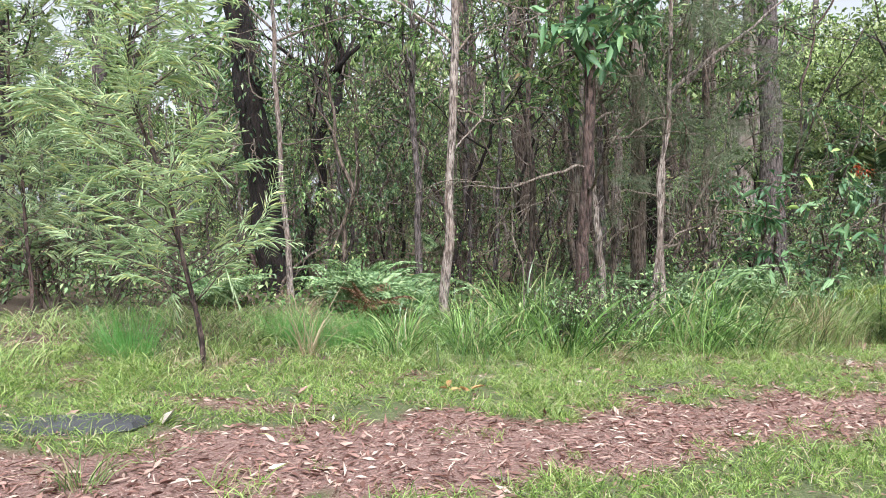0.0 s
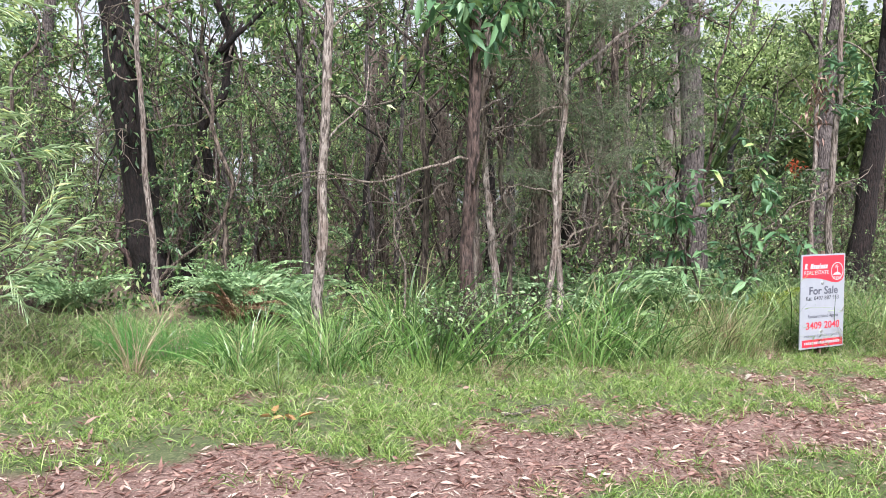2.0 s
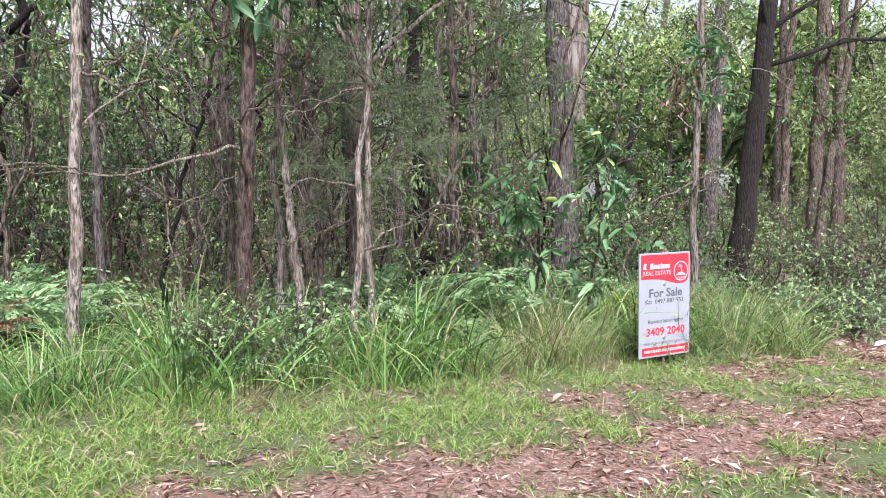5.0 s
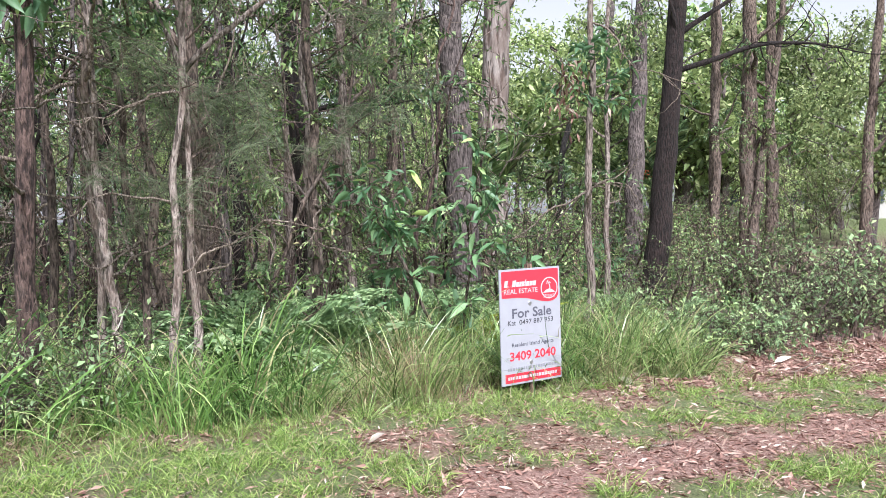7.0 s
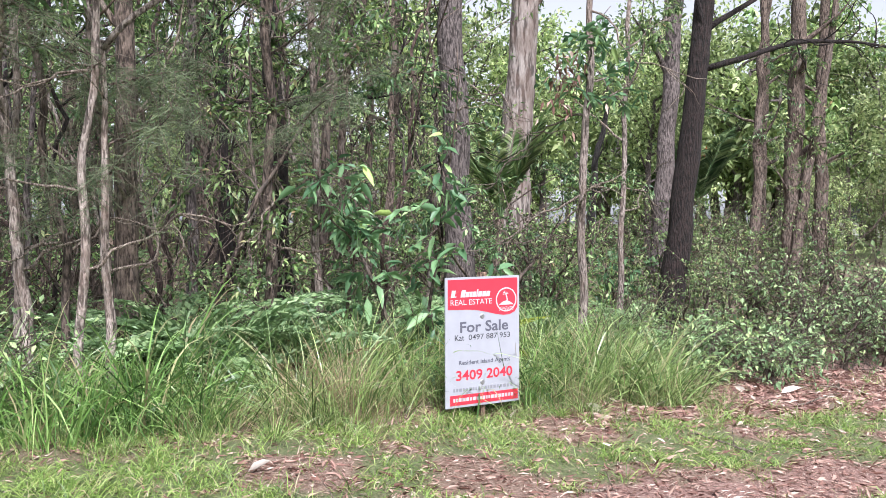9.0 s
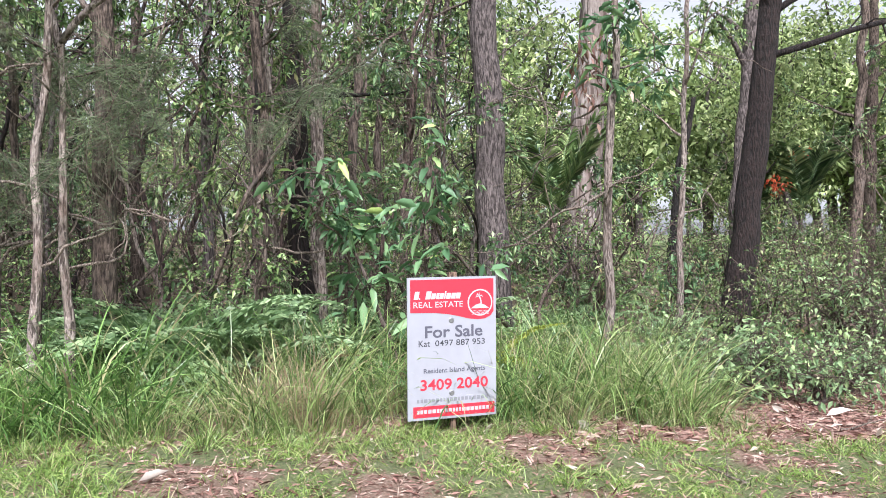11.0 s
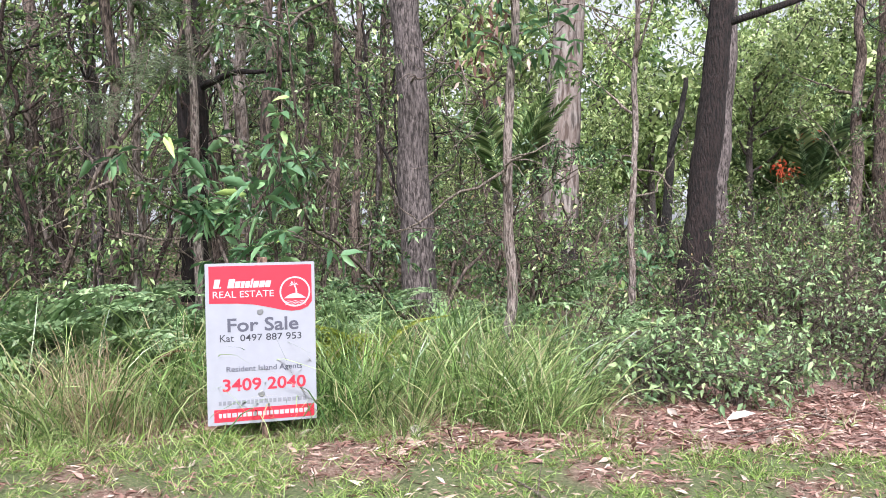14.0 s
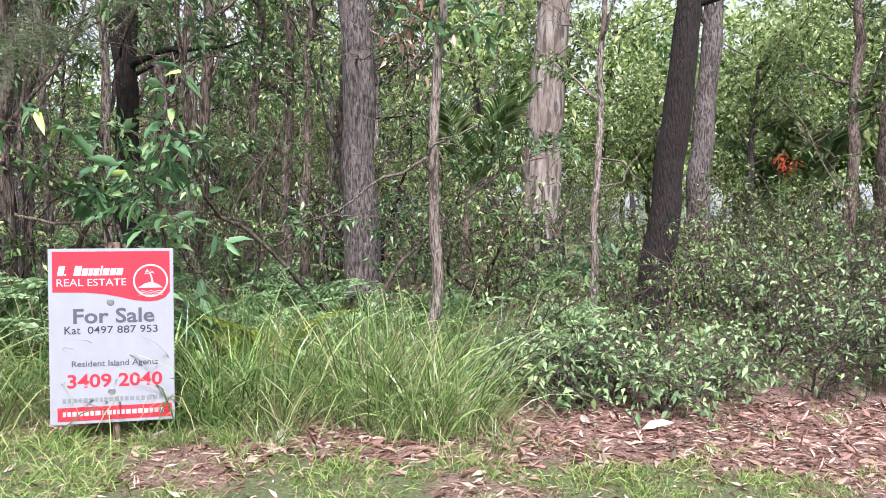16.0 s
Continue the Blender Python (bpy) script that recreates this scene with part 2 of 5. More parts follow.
def leaves(base, way, length, width, fold=0.25, droop=0.15, fine=False, r=rng):
    """Folded pointed leaves: base points, directions, lengths and widths."""
    n = len(base)
    way = unit(way)
    side = unit(np.cross(way, unit(r.normal(size=(n, 3)) * 0.6 + [0, 0, 1])))
    up = np.cross(side, way)
    length, width = np.broadcast_to(length, n)[:, None], np.broadcast_to(width, n)[:, None]
    sag = np.array([0, 0, -1.0]) * droop * length
    if not fine:
        mid = base + way * length * 0.42 + up * fold * width
        v = np.stack([base, mid + side * width / 2, base + way * length + sag, mid - side * width / 2], 1).reshape(-1, 3)
        f = (np.arange(n)[:, None] * 4)[:, :, None] + np.array([[0, 1, 2], [0, 2, 3]])
        return v, f.reshape(-1, 3)
    m1, m2 = base + way * length * 0.3 + sag * 0.1, base + way * length * 0.68 + sag * 0.45
    lift = up * fold * width
    rows = [base, m1, m2, base + way * length + sag, m1 + side * width * 0.46 + lift, m2 + side * width * 0.36 + lift, m1 - side * width * 0.46 + lift, m2 - side * width * 0.36 + lift]
    f = (np.arange(n)[:, None] * 8)[:, :, None] + np.array([[0, 4, 1], [1, 4, 5], [1, 5, 2], [2, 5, 3], [0, 1, 6], [1, 7, 6], [1, 2, 7], [2, 3, 7]])
    return np.stack(rows, 1).reshape(-1, 3), f.reshape(-1, 3)


def blades(base, way, length, width, bend, segs=2, r=rng):
    """Grass blades that rise along way and bend over."""
    n = len(base)
    way = unit(way)
    side = unit(np.cross(way, r.normal(size=(n, 3))))
    flat = unit(way * [1, 1, 0] + r.normal(size=(n, 3)) * [0.05, 0.05, 0])
    length, width, bend = (np.broadcast_to(a, n)[:, None] for a in (length, width, bend))
    rows = []
    for k in range(segs + 1):
        s = k / segs
        c = base + way * length * (s - 0.28 * bend * s * s) + flat * length * bend * 0.5 * s * s - np.array([0, 0, 1.0]) * length * bend * 0.42 * s**3
        w = side * width * 0.5 * (1 - s) ** 0.6 * (0.7 + 0.6 * s)
        rows += [c - w, c + w] if k < segs else [c]
    count = 2 * segs + 1
    f = [[2 * k, 2 * k + 1, 2 * k + 2] for k in range(segs)] + [[2 * k + 1, 2 * k + 3, 2 * k + 2] for k in range(segs - 1)]
    f = (np.arange(n)[:, None] * count)[:, :, None] + np.array(f)
    return np.stack(rows, 1).reshape(-1, 3), f.reshape(-1, 3)


def tube(points, radii, sides=8, ridges=0.0, r=rng):
    """A closed, tapering tube along points; ridges: depth of the bark's furrows as a share of the radius."""
    p, radii = np.asarray(points, float), np.asarray(radii, float)
    tang = unit(np.gradient(p, axis=0))
    ref = np.array([0.31, 0.95, 0.02]) if abs(tang[0][2]) > 0.5 else np.array([0, 0, 1.0])
    a = unit(np.cross(tang, ref))
    b = np.cross(tang, a)
    th = np.arange(sides) * 2 * np.pi / sides
    k = np.ones((len(p), sides))
    if ridges:
        along = np.linspace(0, len(p) * 0.21, len(p))[:, None]
        k += ridges * (2 * lattice(th[None] * 40 + 3 * lattice(along * 9 + 0 * th, along * 0, 1, 21), along * 11 + 0 * th, 4.6, int(r.integers(99))) - 1)
        k += ridges * 0.6 * (np.arange(sides) % 2 - 0.5)[None]
    v = p[:, None] + (a[:, None] * np.cos(th)[None, :, None] + b[:, None] * np.sin(th)[None, :, None]) * (radii[:, None] * k)[..., None]
    v = np.concatenate([v.reshape(-1, 3), p[:1], p[-1:]])
    i, j = np.meshgrid(np.arange(len(p) - 1), np.arange(sides), indexing="ij")
    q0, q1, q2, q3 = i * sides + j, i * sides + (j + 1) % sides, (i + 1) * sides + (j + 1) % sides, (i + 1) * sides + j
    f = np.concatenate([np.stack([q0, q1, q2], -1).reshape(-1, 3), np.stack([q0, q2, q3], -1).reshape(-1, 3)])
    e, last = len(p) * sides, (len(p) - 1) * sides
    caps = [[e, (k + 1) % sides, k] for k in range(sides)] + [[e + 1, last + k, last + (k + 1) % sides] for k in range(sides)]
    return v, np.concatenate([f, caps])


def sliver(points, r0):
    """A very thin twig: three sides, open ends."""
    p = np.asarray(points)
    tang = unit(np.gradient(p, axis=0))
    a = unit(np.cross(tang, [0.3, 0.2, 0.93]))
    b = np.cross(tang, a)
    th = np.arange(3) * 2 * np.pi / 3
    rad = np.linspace(r0, r0 * 0.3, len(p))[:, None, None]
    v = p[:, None] + (a[:, None] * np.cos(th)[None, :, None] + b[:, None] * np.sin(th)[None, :, None]) * rad
    i, j = np.meshgrid(np.arange(len(p) - 1), np.arange(3), indexing="ij")
    q0, q1, q2, q3 = i * 3 + j, i * 3 + (j + 1) % 3, (i + 1) * 3 + (j + 1) % 3, (i + 1) * 3 + j
    f = np.concatenate([np.stack([q0, q1, q2], -1).reshape(-1, 3), np.stack([q0, q2, q3], -1).reshape(-1, 3)])
    return v.reshape(-1, 3), f


def bent(start, way, length, rise, steps, wob, r=rng):
    """A wandering line: start, direction, how fast it turns up, and how crooked it is."""
    pts, d = [np.array(start, float)], unit(np.array(way, float))
    for _ in range(steps):
        d = unit(d + np.array([0, 0, rise / steps]) + r.normal(size=3) * wob)
        pts.append(pts[-1] + d * length / steps)
    return np.array(pts)


# ---- ground: one sheet to the horizon ----
def build_ground():
    far = 11 + np.geomspace(0.6, 620, 16)
    xs = np.concatenate([-far[::-1], np.arange(-11, 9, 0.1), far - 2])
    ys = np.concatenate([-far[::-1] + 1, np.arange(-10, 5.5, 0.1), np.arange(5.6, 26, 0.6), far + 16])
    gx, gy = np.meshgrid(xs, ys, indexing="ij")
    v = np.stack([gx, gy, height(gx, gy)], -1).reshape(-1, 3)
    i, j = np.meshgrid(np.arange(len(xs) - 1), np.arange(len(ys) - 1), indexing="ij")
    q = i * len(ys) + j
    f = np.stack([q, q + len(ys), q + len(ys) + 1, q + 1], -1).reshape(-1, 4)
    me = mesh_of("ground", v, f, ground_material(), True)
    worn = track(gx, gy).ravel()
    ver = verge(gx, gy).ravel()
    lawn = np.clip((1.9 - ver) / 0.6, 0, 1) * (1 - worn) * 0.85
    lawn = np.maximum(lawn, np.clip((v[:, 1] - 15) / 4, 0, 1) * 0.9)
    zone = me.color_attributes.new("zone", "FLOAT_COLOR", "POINT")
    zone.data.foreach_set("color", np.stack([worn, lawn, 0 * worn, 1 + 0 * worn], -1).astype(np.float32).ravel())
    tagged(new("ground", me), "sloping ground with a reddish leaf-strewn dirt track and grass verge", "ground", kind="structure")


build_ground()


# ---- the sign ----
def sign_text(name, words, x, z, w, h, material, parent, bold=0.0, label="", depth=-0.0075):
    """Letters fitted into a box whose left foot is x, z on the board."""
    cu = bpy.data.curves.new(name, "FONT")
    cu.body, cu.offset, cu.resolution_u = words, bold, 3
    tmp = bpy.data.objects.new(name, cu)
    scene.collection.objects.link(tmp)
    me = bpy.data.meshes.new_from_object(tmp.evaluated_get(bpy.context.evaluated_depsgraph_get()))
    bpy.data.objects.remove(tmp)
    co = np.empty(len(me.vertices) * 3, np.float32)
    me.vertices.foreach_get("co", co)
    co = co.reshape(-1, 3)
    lo, hi = co.min(0), co.max(0)
    u = (co - lo) / np.maximum(hi - lo, 1e-6)
    out = np.stack([x + u[:, 0] * w, np.full(len(co), depth), z + u[:, 1] * h], -1)
    me.vertices.foreach_set("co", out.astype(np.float32).ravel())
    me.update()
    me.materials.clear()
    me.materials.append(material)
    return hang(name, me, parent, label)


def flat_shape(name, outline, depth, material, parent, label=""):
    """A thin plate standing on the board's face, from an outline in board metres."""
    bm = bmesh.new()
    f = bm.faces.new([bm.verts.new((x, depth, z)) for x, z in outline])
    if f.normal.y > 0:
        f.normal_flip()
    r = bmesh.ops.extrude_face_region(bm, geom=[f])
    for v in r["geom"]:
        if isinstance(v, bmesh.types.BMVert):
            v.co.y = -0.0065
    bmesh.ops.recalc_face_normals(bm, faces=bm.faces)
    return part(name, bm, material, parent, label)


def build_sign():
    white = plain_material("sign_white", (0.36, 0.365, 0.405), 0.4, 0.07)
    red = plain_material("sign_red", (0.6, 0.035, 0.06), 0.4, 0.1)
    grey_ink = plain_material("sign_grey_ink", (0.1, 0.1, 0.13), 0.5)
    dark_ink = plain_material("sign_dark_ink", (0.05, 0.05, 0.06), 0.5)
    faint = plain_material("sign_faint_ink", (0.25, 0.25, 0.28), 0.5)
    print_white = plain_material("sign_print_white", (0.5, 0.46, 0.48), 0.45, 0.05)
    steel = plain_material("bolt_steel", (0.42, 0.42, 0.43), 0.4, 0.2, 0.8)
    wood = bark_material("stake_wood", (0.16, 0.09, 0.06), (0.36, 0.24, 0.17), (0.45, 0.36, 0.28))
    sign = tagged(new("for_sale_sign"), "red and white for sale board on a wooden stake in grass", "sign")
    sign.matrix_basis = pose(0, 0, 0.1, 0, 0, 23.3)
    bm = bmesh.new()
    bmesh.ops.create_cube(bm, size=1)
    for v in bm.verts:
        v.co = (0.3 + v.co.x * 0.6, v.co.y * 0.012, 0.45 + v.co.z * 0.9)
    bmesh.ops.bevel(bm, geom=bm.edges[:], offset=0.0025, segments=2, affect="EDGES")
    part("board", bm, white, sign, "white weathered sheet board")
    bm = bmesh.new()
    bmesh.ops.create_cube(bm, size=1)
    for v in bm.verts:
        taper = 0.55 if v.co.z < 0 else 1.0
        v.co = (0.31 + v.co.x * 0.055 * taper, 0.028 + v.co.y * 0.04 * taper, 0.335 + v.co.z * 1.19)
    bmesh.ops.bevel(bm, geom=bm.edges[:], offset=0.003, segments=1, affect="EDGES")
    part("stake", bm, wood, sign, "weathered timber stake")
    curve = [(0.582, 0.675), (0.56, 0.645), (0.52, 0.628), (0.47, 0.624), (0.41, 0.632), (0.34, 0.65), (0.26, 0.667), (0.17, 0.676), (0.02, 0.68)]
    flat_shape("red_header", [(0.02, 0.885), (0.582, 0.885)] + curve, -0.0075, red, sign, "red printed header with a wave edge")
    flat_shape("red_footer", [(0.035, 0.018), (0.585, 0.018), (0.585, 0.088), (0.035, 0.088)], -0.0075, red, sign, "red printed footer band")
    for n, (x0, w) in enumerate(((0.042, 0.03), (0.076, 0.008), (0.118, 0.034), (0.156, 0.028), (0.188, 0.02), (0.211, 0.026), (0.241, 0.01), (0.255, 0.03), (0.289, 0.028), (0.32, 0.03), (0.352, 0.028))[:10]):
        tall = 0.05 if n in (0, 2, 6) else 0.037
        tall = 0.009 if n == 1 else tall
        flat_shape("name_bar", [(x0, 0.762), (x0 + w, 0.762), (x0 + w + tall * 0.2, 0.762 + tall), (x0 + tall * 0.2, 0.762 + tall)], -0.009, print_white, sign)
    sign_text("word_real", "REAL", 0.04, 0.709, 0.125, 0.037, print_white, sign, 0.004, depth=-0.009)
    sign_text("word_estate", "ESTATE", 0.185, 0.709, 0.185, 0.037, print_white, sign, 0.004, depth=-0.009)
    sign_text("sale_line", "For Sale", 0.115, 0.517, 0.39, 0.077, grey_ink, sign, 0.02)
    sign_text("word_contact", "Kat", 0.073, 0.464, 0.075, 0.04, dark_ink, sign, 0.004)
    sign_text("number_contact", "0497 887 953", 0.182, 0.464, 0.338, 0.038, dark_ink, sign, 0.004)
    sign_text("agent_line", "Resident Island Agents", 0.105, 0.286, 0.415, 0.04, grey_ink, sign, 0.012)
    sign_text("number_main", "3409 2040", 0.083, 0.186, 0.457, 0.071, red, sign, 0.02)
    x = 0.06
    r = np.random.default_rng(2)
    while x < 0.54:
        w = 0.012 + 0.012 * r.random()
        flat_shape("faint_bar", [(x, 0.112), (x + w, 0.112), (x + w, 0.112 + 0.022), (x, 0.112 + 0.022)], -0.0075, faint, sign)
        x += w + 0.008
    x = 0.06
    while x < 0.54:
        w = 0.013 + 0.013 * r.random()
        flat_shape("address_bar", [(x, 0.042), (x + w, 0.042), (x + w, 0.066), (x, 0.066)], -0.009, print_white, sign)
        x += w + 0.006
    bm = bmesh.new()
    rings = []
    for k in range(40):
        a = k * 2 * math.pi / 40
        rings.append([bm.verts.new((0.488 + q * math.cos(a), y, 0.732 + q * math.sin(a))) for q, y in ((0.086, -0.009), (0.077, -0.009), (0.077, -0.0075), (0.086, -0.0075))])
    for k in range(40):
        for c in range(4):
            bm.faces.new([rings[k][c], rings[k][(c + 1) % 4], rings[(k + 1) % 40][(c + 1) % 4], rings[(k + 1) % 40][c]])
    bmesh.ops.recalc_face_normals(bm, faces=bm.faces)
    part("emblem_ring", bm, print_white, sign, "white ring emblem")
    flat_shape("emblem_island", [(0.425, 0.695), (0.55, 0.695), (0.52, 0.716), (0.49, 0.726), (0.46, 0.718)], -0.009, print_white, sign)
    flat_shape("emblem_trunk", [(0.492, 0.724), (0.502, 0.724), (0.497, 0.75), (0.487, 0.775), (0.48, 0.772), (0.489, 0.75)], -0.009, print_white, sign)
    for dx, dz in ((-0.03, -0.004), (-0.024, 0.016), (0.004, 0.02), (0.024, 0.004)):
        flat_shape("emblem_leaf", [(0.484, 0.77), (0.484 + dx * 0.5, 0.778 + dz), (0.484 + dx, 0.766 + dz * 0.4), (0.484 + dx * 0.5, 0.77 + dz * 0.6)], -0.009, print_white, sign)
    for z in (0.678, 0.669, 0.66):
        wave = [(0.43 + 0.0585 * k / 3, z + (0.004 if k % 2 else -0.002)) for k in range(7)]
        wave = [(x, zz) for x, zz in wave if x < 0.548]
        flat_shape("emblem_wave", wave + [(x, zz - 0.003) for x, zz in wave[::-1]], -0.009, print_white, sign)
    for z in (0.624, 0.163):
        bm = bmesh.new()
        bmesh.ops.create_cone(bm, cap_ends=True, segments=20, radius1=0.019, radius2=0.014, depth=0.005)
        bmesh.ops.rotate(bm, verts=bm.verts, matrix=Matrix.Rotation(radians(90), 3, "X"))
        bmesh.ops.translate(bm, verts=bm.verts, vec=(0.293, -0.008, z))
        part("washer", bm, steel, sign, "dull steel washer")


build_sign()


# ---- trees ----
def trunk_line(x, y, lean, lean_y, tall, wob, r, bow=0.0):
    z0 = float(height(x, y)) - 0.12
    s = np.linspace(0, 1, 44)
    z = z0 + s * tall
    k = (z - 0.8)
    fade = np.clip((z - z0) * 1.2, 0, 1)
    px = x + lean * k + bow * np.sin(np.pi * np.clip(k / 4, -0.2, 2)) + wob * 0.5 * fade * (lattice(z * 1.7, z * 0 + r.integers(60), 1, 31) - 0.5) + wob * 0.12 * (lattice(z * 6, z * 0 + r.integers(60), 1, 33) - 0.5)
    py = y + lean_y * k + wob * 0.5 * fade * (lattice(z * 1.7, z * 0 + r.integers(60), 1, 32) - 0.5)
    return np.stack([px, py, z], -1)


def spray(line, count, reach, r, material, length=0.085, ratio=0.34, twigs=7, fine=False, droop=0.3):
    """Twigs off the outer part of a limb, set with leaves: the leaf mesh and the twig mesh."""
    tw, lv = [], []
    for _ in range(twigs):
        at = line[int(len(line) * (0.35 + 0.65 * r.random()) - 1e-6) - 1]
        way = unit(r.normal(size=3) * [1, 1, 0.6] + [0, 0, 0.1])
        pts = bent(at, way, reach * (0.5 + r.random()), -0.1, 6, 0.25, r)
        tw.append(sliver(pts[::2], 0.006))
        n = max(3, count // twigs)
        k = r.random(n) ** 0.7 * 5.99
        i = k.astype(int)
        base = pts[i] + (pts[i + 1] - pts[i]) * (k - i)[:, None] + r.normal(size=(n, 3)) * 0.02
        way = unit(r.normal(size=(n, 3)) + unit(pts[-1] - pts[0]) * 0.8 + [0, 0, -droop])
        size = length * (0.6 + 0.7 * r.random(n))
        lv.append(leaves(base, way, size, size * ratio, 0.25, 0.2, fine, r))
    return joined(lv), joined(tw)


CROWNS = {}


def crown_mesh(kind, seed):
    """High crown of many leafy twigs, centred on its foot; some shapes shared by several trees."""
    key = (kind, seed)
    if key not in CROWNS:
        r = np.random.default_rng(500 + seed)
        lv, tw = [], []
        for _ in range(9):
            line = bent((0, 0, r.random() * 2.2), (*(r.normal(size=2)), 0.9), 1.6 + 1.6 * r.random(), 0.4, 8, 0.18, r)
            tw.append(tube(line, np.linspace(0.035, 0.008, 9), 5))
            a, b = spray(line, 110, 0.75, r, LEAF, 0.12, 0.36, 8)
            lv.append(a)
            tw.append(b)
        CROWNS[key] = (mesh_of("crown", *joined(lv), LEAF if kind == "mid" else LEAF_DARK), mesh_of("crown_limbs", *joined(tw), BARK["brown"]))
    return CROWNS[key]


def tree(x, y, lean, radius, bark, tall=8.5, lean_y=0.0, wob=0.16, bow=0.0, limbs=3, low=2.3, leafy=260, label="", leaf=None, crown=True, name="tree", size=0.085):
    r = np.random.default_rng(int(1000 + x * 37 + y * 91))
    t = tagged(new(name), label or f"tree with {BARK_WORDS[bark]} among forest undergrowth", "tree", "forest trees")
    line = trunk_line(x, y, lean, lean_y, tall, wob, r, bow)
    foot = line[0].copy()
    t.location = foot
    thick = radius > 0.09
    s = np.linspace(0, 1, len(line))
    rad = radius * (1.08 - 0.62 * s) * (1 + 0.35 * np.exp(-s * tall / 0.3)) * (1 + 0.12 * (lattice(line[:, 2] * 3, s * 0, 1, int(r.integers(90))) - 0.5))
    if thick:
        fine = np.linspace(0, 1, 110)
        line2 = np.stack([np.interp(fine, s, line[:, k]) for k in range(3)], -1)
        v, f = tube(line2 - foot, np.interp(fine, s, rad), 30, 0.045, r)
    else:
        v, f = tube(line - foot, rad, 11, 0.05, r)
    hang("trunk", mesh_of("trunk", v, f, BARK[bark], not thick), t)
    leaf = leaf or (LEAF if r.random() < 0.6 else LEAF_DARK)
    for k in range(limbs):
        z = low + (tall * 0.75 - low) * (k + r.random()) / max(limbs, 1) * 0.6
        i = int(np.searchsorted(line[:, 2], line[0, 2] + z))
        i = min(i, len(line) - 4)
        a = r.random() * 2 * math.pi
        pts = bent(line[i] - foot, (math.cos(a), math.sin(a) * 0.7, 0.7), 0.9 + 0.9 * r.random(), 0.2, 10, 0.16, r)
        limb = hang("limb", mesh_of("limb", *tube(pts, np.linspace(rad[i] * 0.38 + 0.006, 0.005, 11), 6), BARK[bark], True), t)
        if leafy:
            lv, tw = spray(pts, leafy, 0.5, r, leaf, size)
            hang("foliage", mesh_of("leaves", *lv, leaf), limb)
            hang("twig_tangle", mesh_of("twigs", *tw, BARK["brown"]), limb)
    if -7 < x < 3 and y < 6:
        bare_branches(t, line, rad, 4 if crown else 2, int(7000 + 31 * x + 57 * y))
    if crown:
        for q in range(1 if radius > 0.1 else 0):
            lm, tm = crown_mesh("mid" if r.random() < 0.6 else "dark", int(r.integers(3)))
            c = hang("crown", lm, t)
            c.location = line[-1 - 12 * q] - foot - np.array([0, 0, 0.5])
            c.rotation_euler[2] = r.random() * 6.28
            b = hang("crown_frame", tm, c)
    return t, line, rad


def bare_branches(t, line, rad, count, seed):
    """Crooked, leafless side branches with forked twigs, on the lower trunk."""
    r = np.random.default_rng(seed)
    for _ in range(count):
        i = int(np.clip(np.searchsorted(line[:, 2], line[0, 2] + 0.9 + 2.6 * r.random()), 2, len(line) - 3))
        a = r.random() * 6.28
        size = 0.6 + 1.2 * r.random()
        q = bent(line[i] - np.array(t.location), (math.cos(a), 0.7 * math.sin(a), 0.25 + 0.5 * r.normal()), size, 0.1, 12, 0.3, r)
        thick = min(0.015, rad[i] * 0.4)
        pieces = [tube(q, np.linspace(thick, 0.003, 13), 5)]
        for _ in range(4):
            w = bent(q[int(4 + 8 * r.random())], r.normal(size=3) * [1, 1, 0.7] + (q[-1] - q[0]), size * (0.25 + 0.3 * r.random()), -0.2, 7, 0.3, r)
            pieces.append(tube(w, np.linspace(thick * 0.5, 0.0016, 8), 4))
        hang("bare_branch", mesh_of("bare_branch", *joined(pieces), TWIG, True), t, "crooked bare pale branch")


def limb_on(t, at, way, length, r0, bark, rise=0.2, wob=0.1, seed=1, steps=14, leafy=0, leaf=None):
    """A limb of its own on a tree, at a world place."""
    r = np.random.default_rng(seed)
    pts = bent(np.array(at) - np.array(t.location), way, length, rise, steps, wob, r)
    ob = hang("limb", mesh_of("limb", *tube(pts, np.linspace(r0, 0.006, steps + 1), 8, 0.05, r), BARK[bark], True), t)
    if leafy:
        lv, tw = spray(pts, leafy, 0.5, r, leaf or LEAF)
        hang("foliage", mesh_of("leaves", *lv, leaf or LEAF), ob)
        hang("twig_tangle", mesh_of("twigs", *tw, BARK["brown"]), ob)
    return pts + np.array(t.location)


def vine(t, line, rad, z0, z1, count, seed):
    """Climbing leaves on a trunk."""
    r = np.random.default_rng(seed)
    z = z0 + (z1 - z0) * r.random(count)
    i = np.clip(np.searchsorted(line[:, 2], z), 1, len(line) - 1)
    a = r.random(count) * 6.28
    out = np.stack([np.cos(a), np.sin(a), 0 * a], -1)
    base = line[i] * [1, 1, 0] + np.stack([0 * z, 0 * z, z], -1) + out * (rad[i][:, None] + 0.02 + 0.1 * r.random((count, 1)))
    v, f = leaves(base - np.array(t.location), out + [0, 0, -0.7] + r.normal(size=(count, 3)) * 0.4, 0.1, 0.035, r=r)
    hang("vine", mesh_of("vine", v, f, LEAF_DARK), t, "dark green climbing leaves")


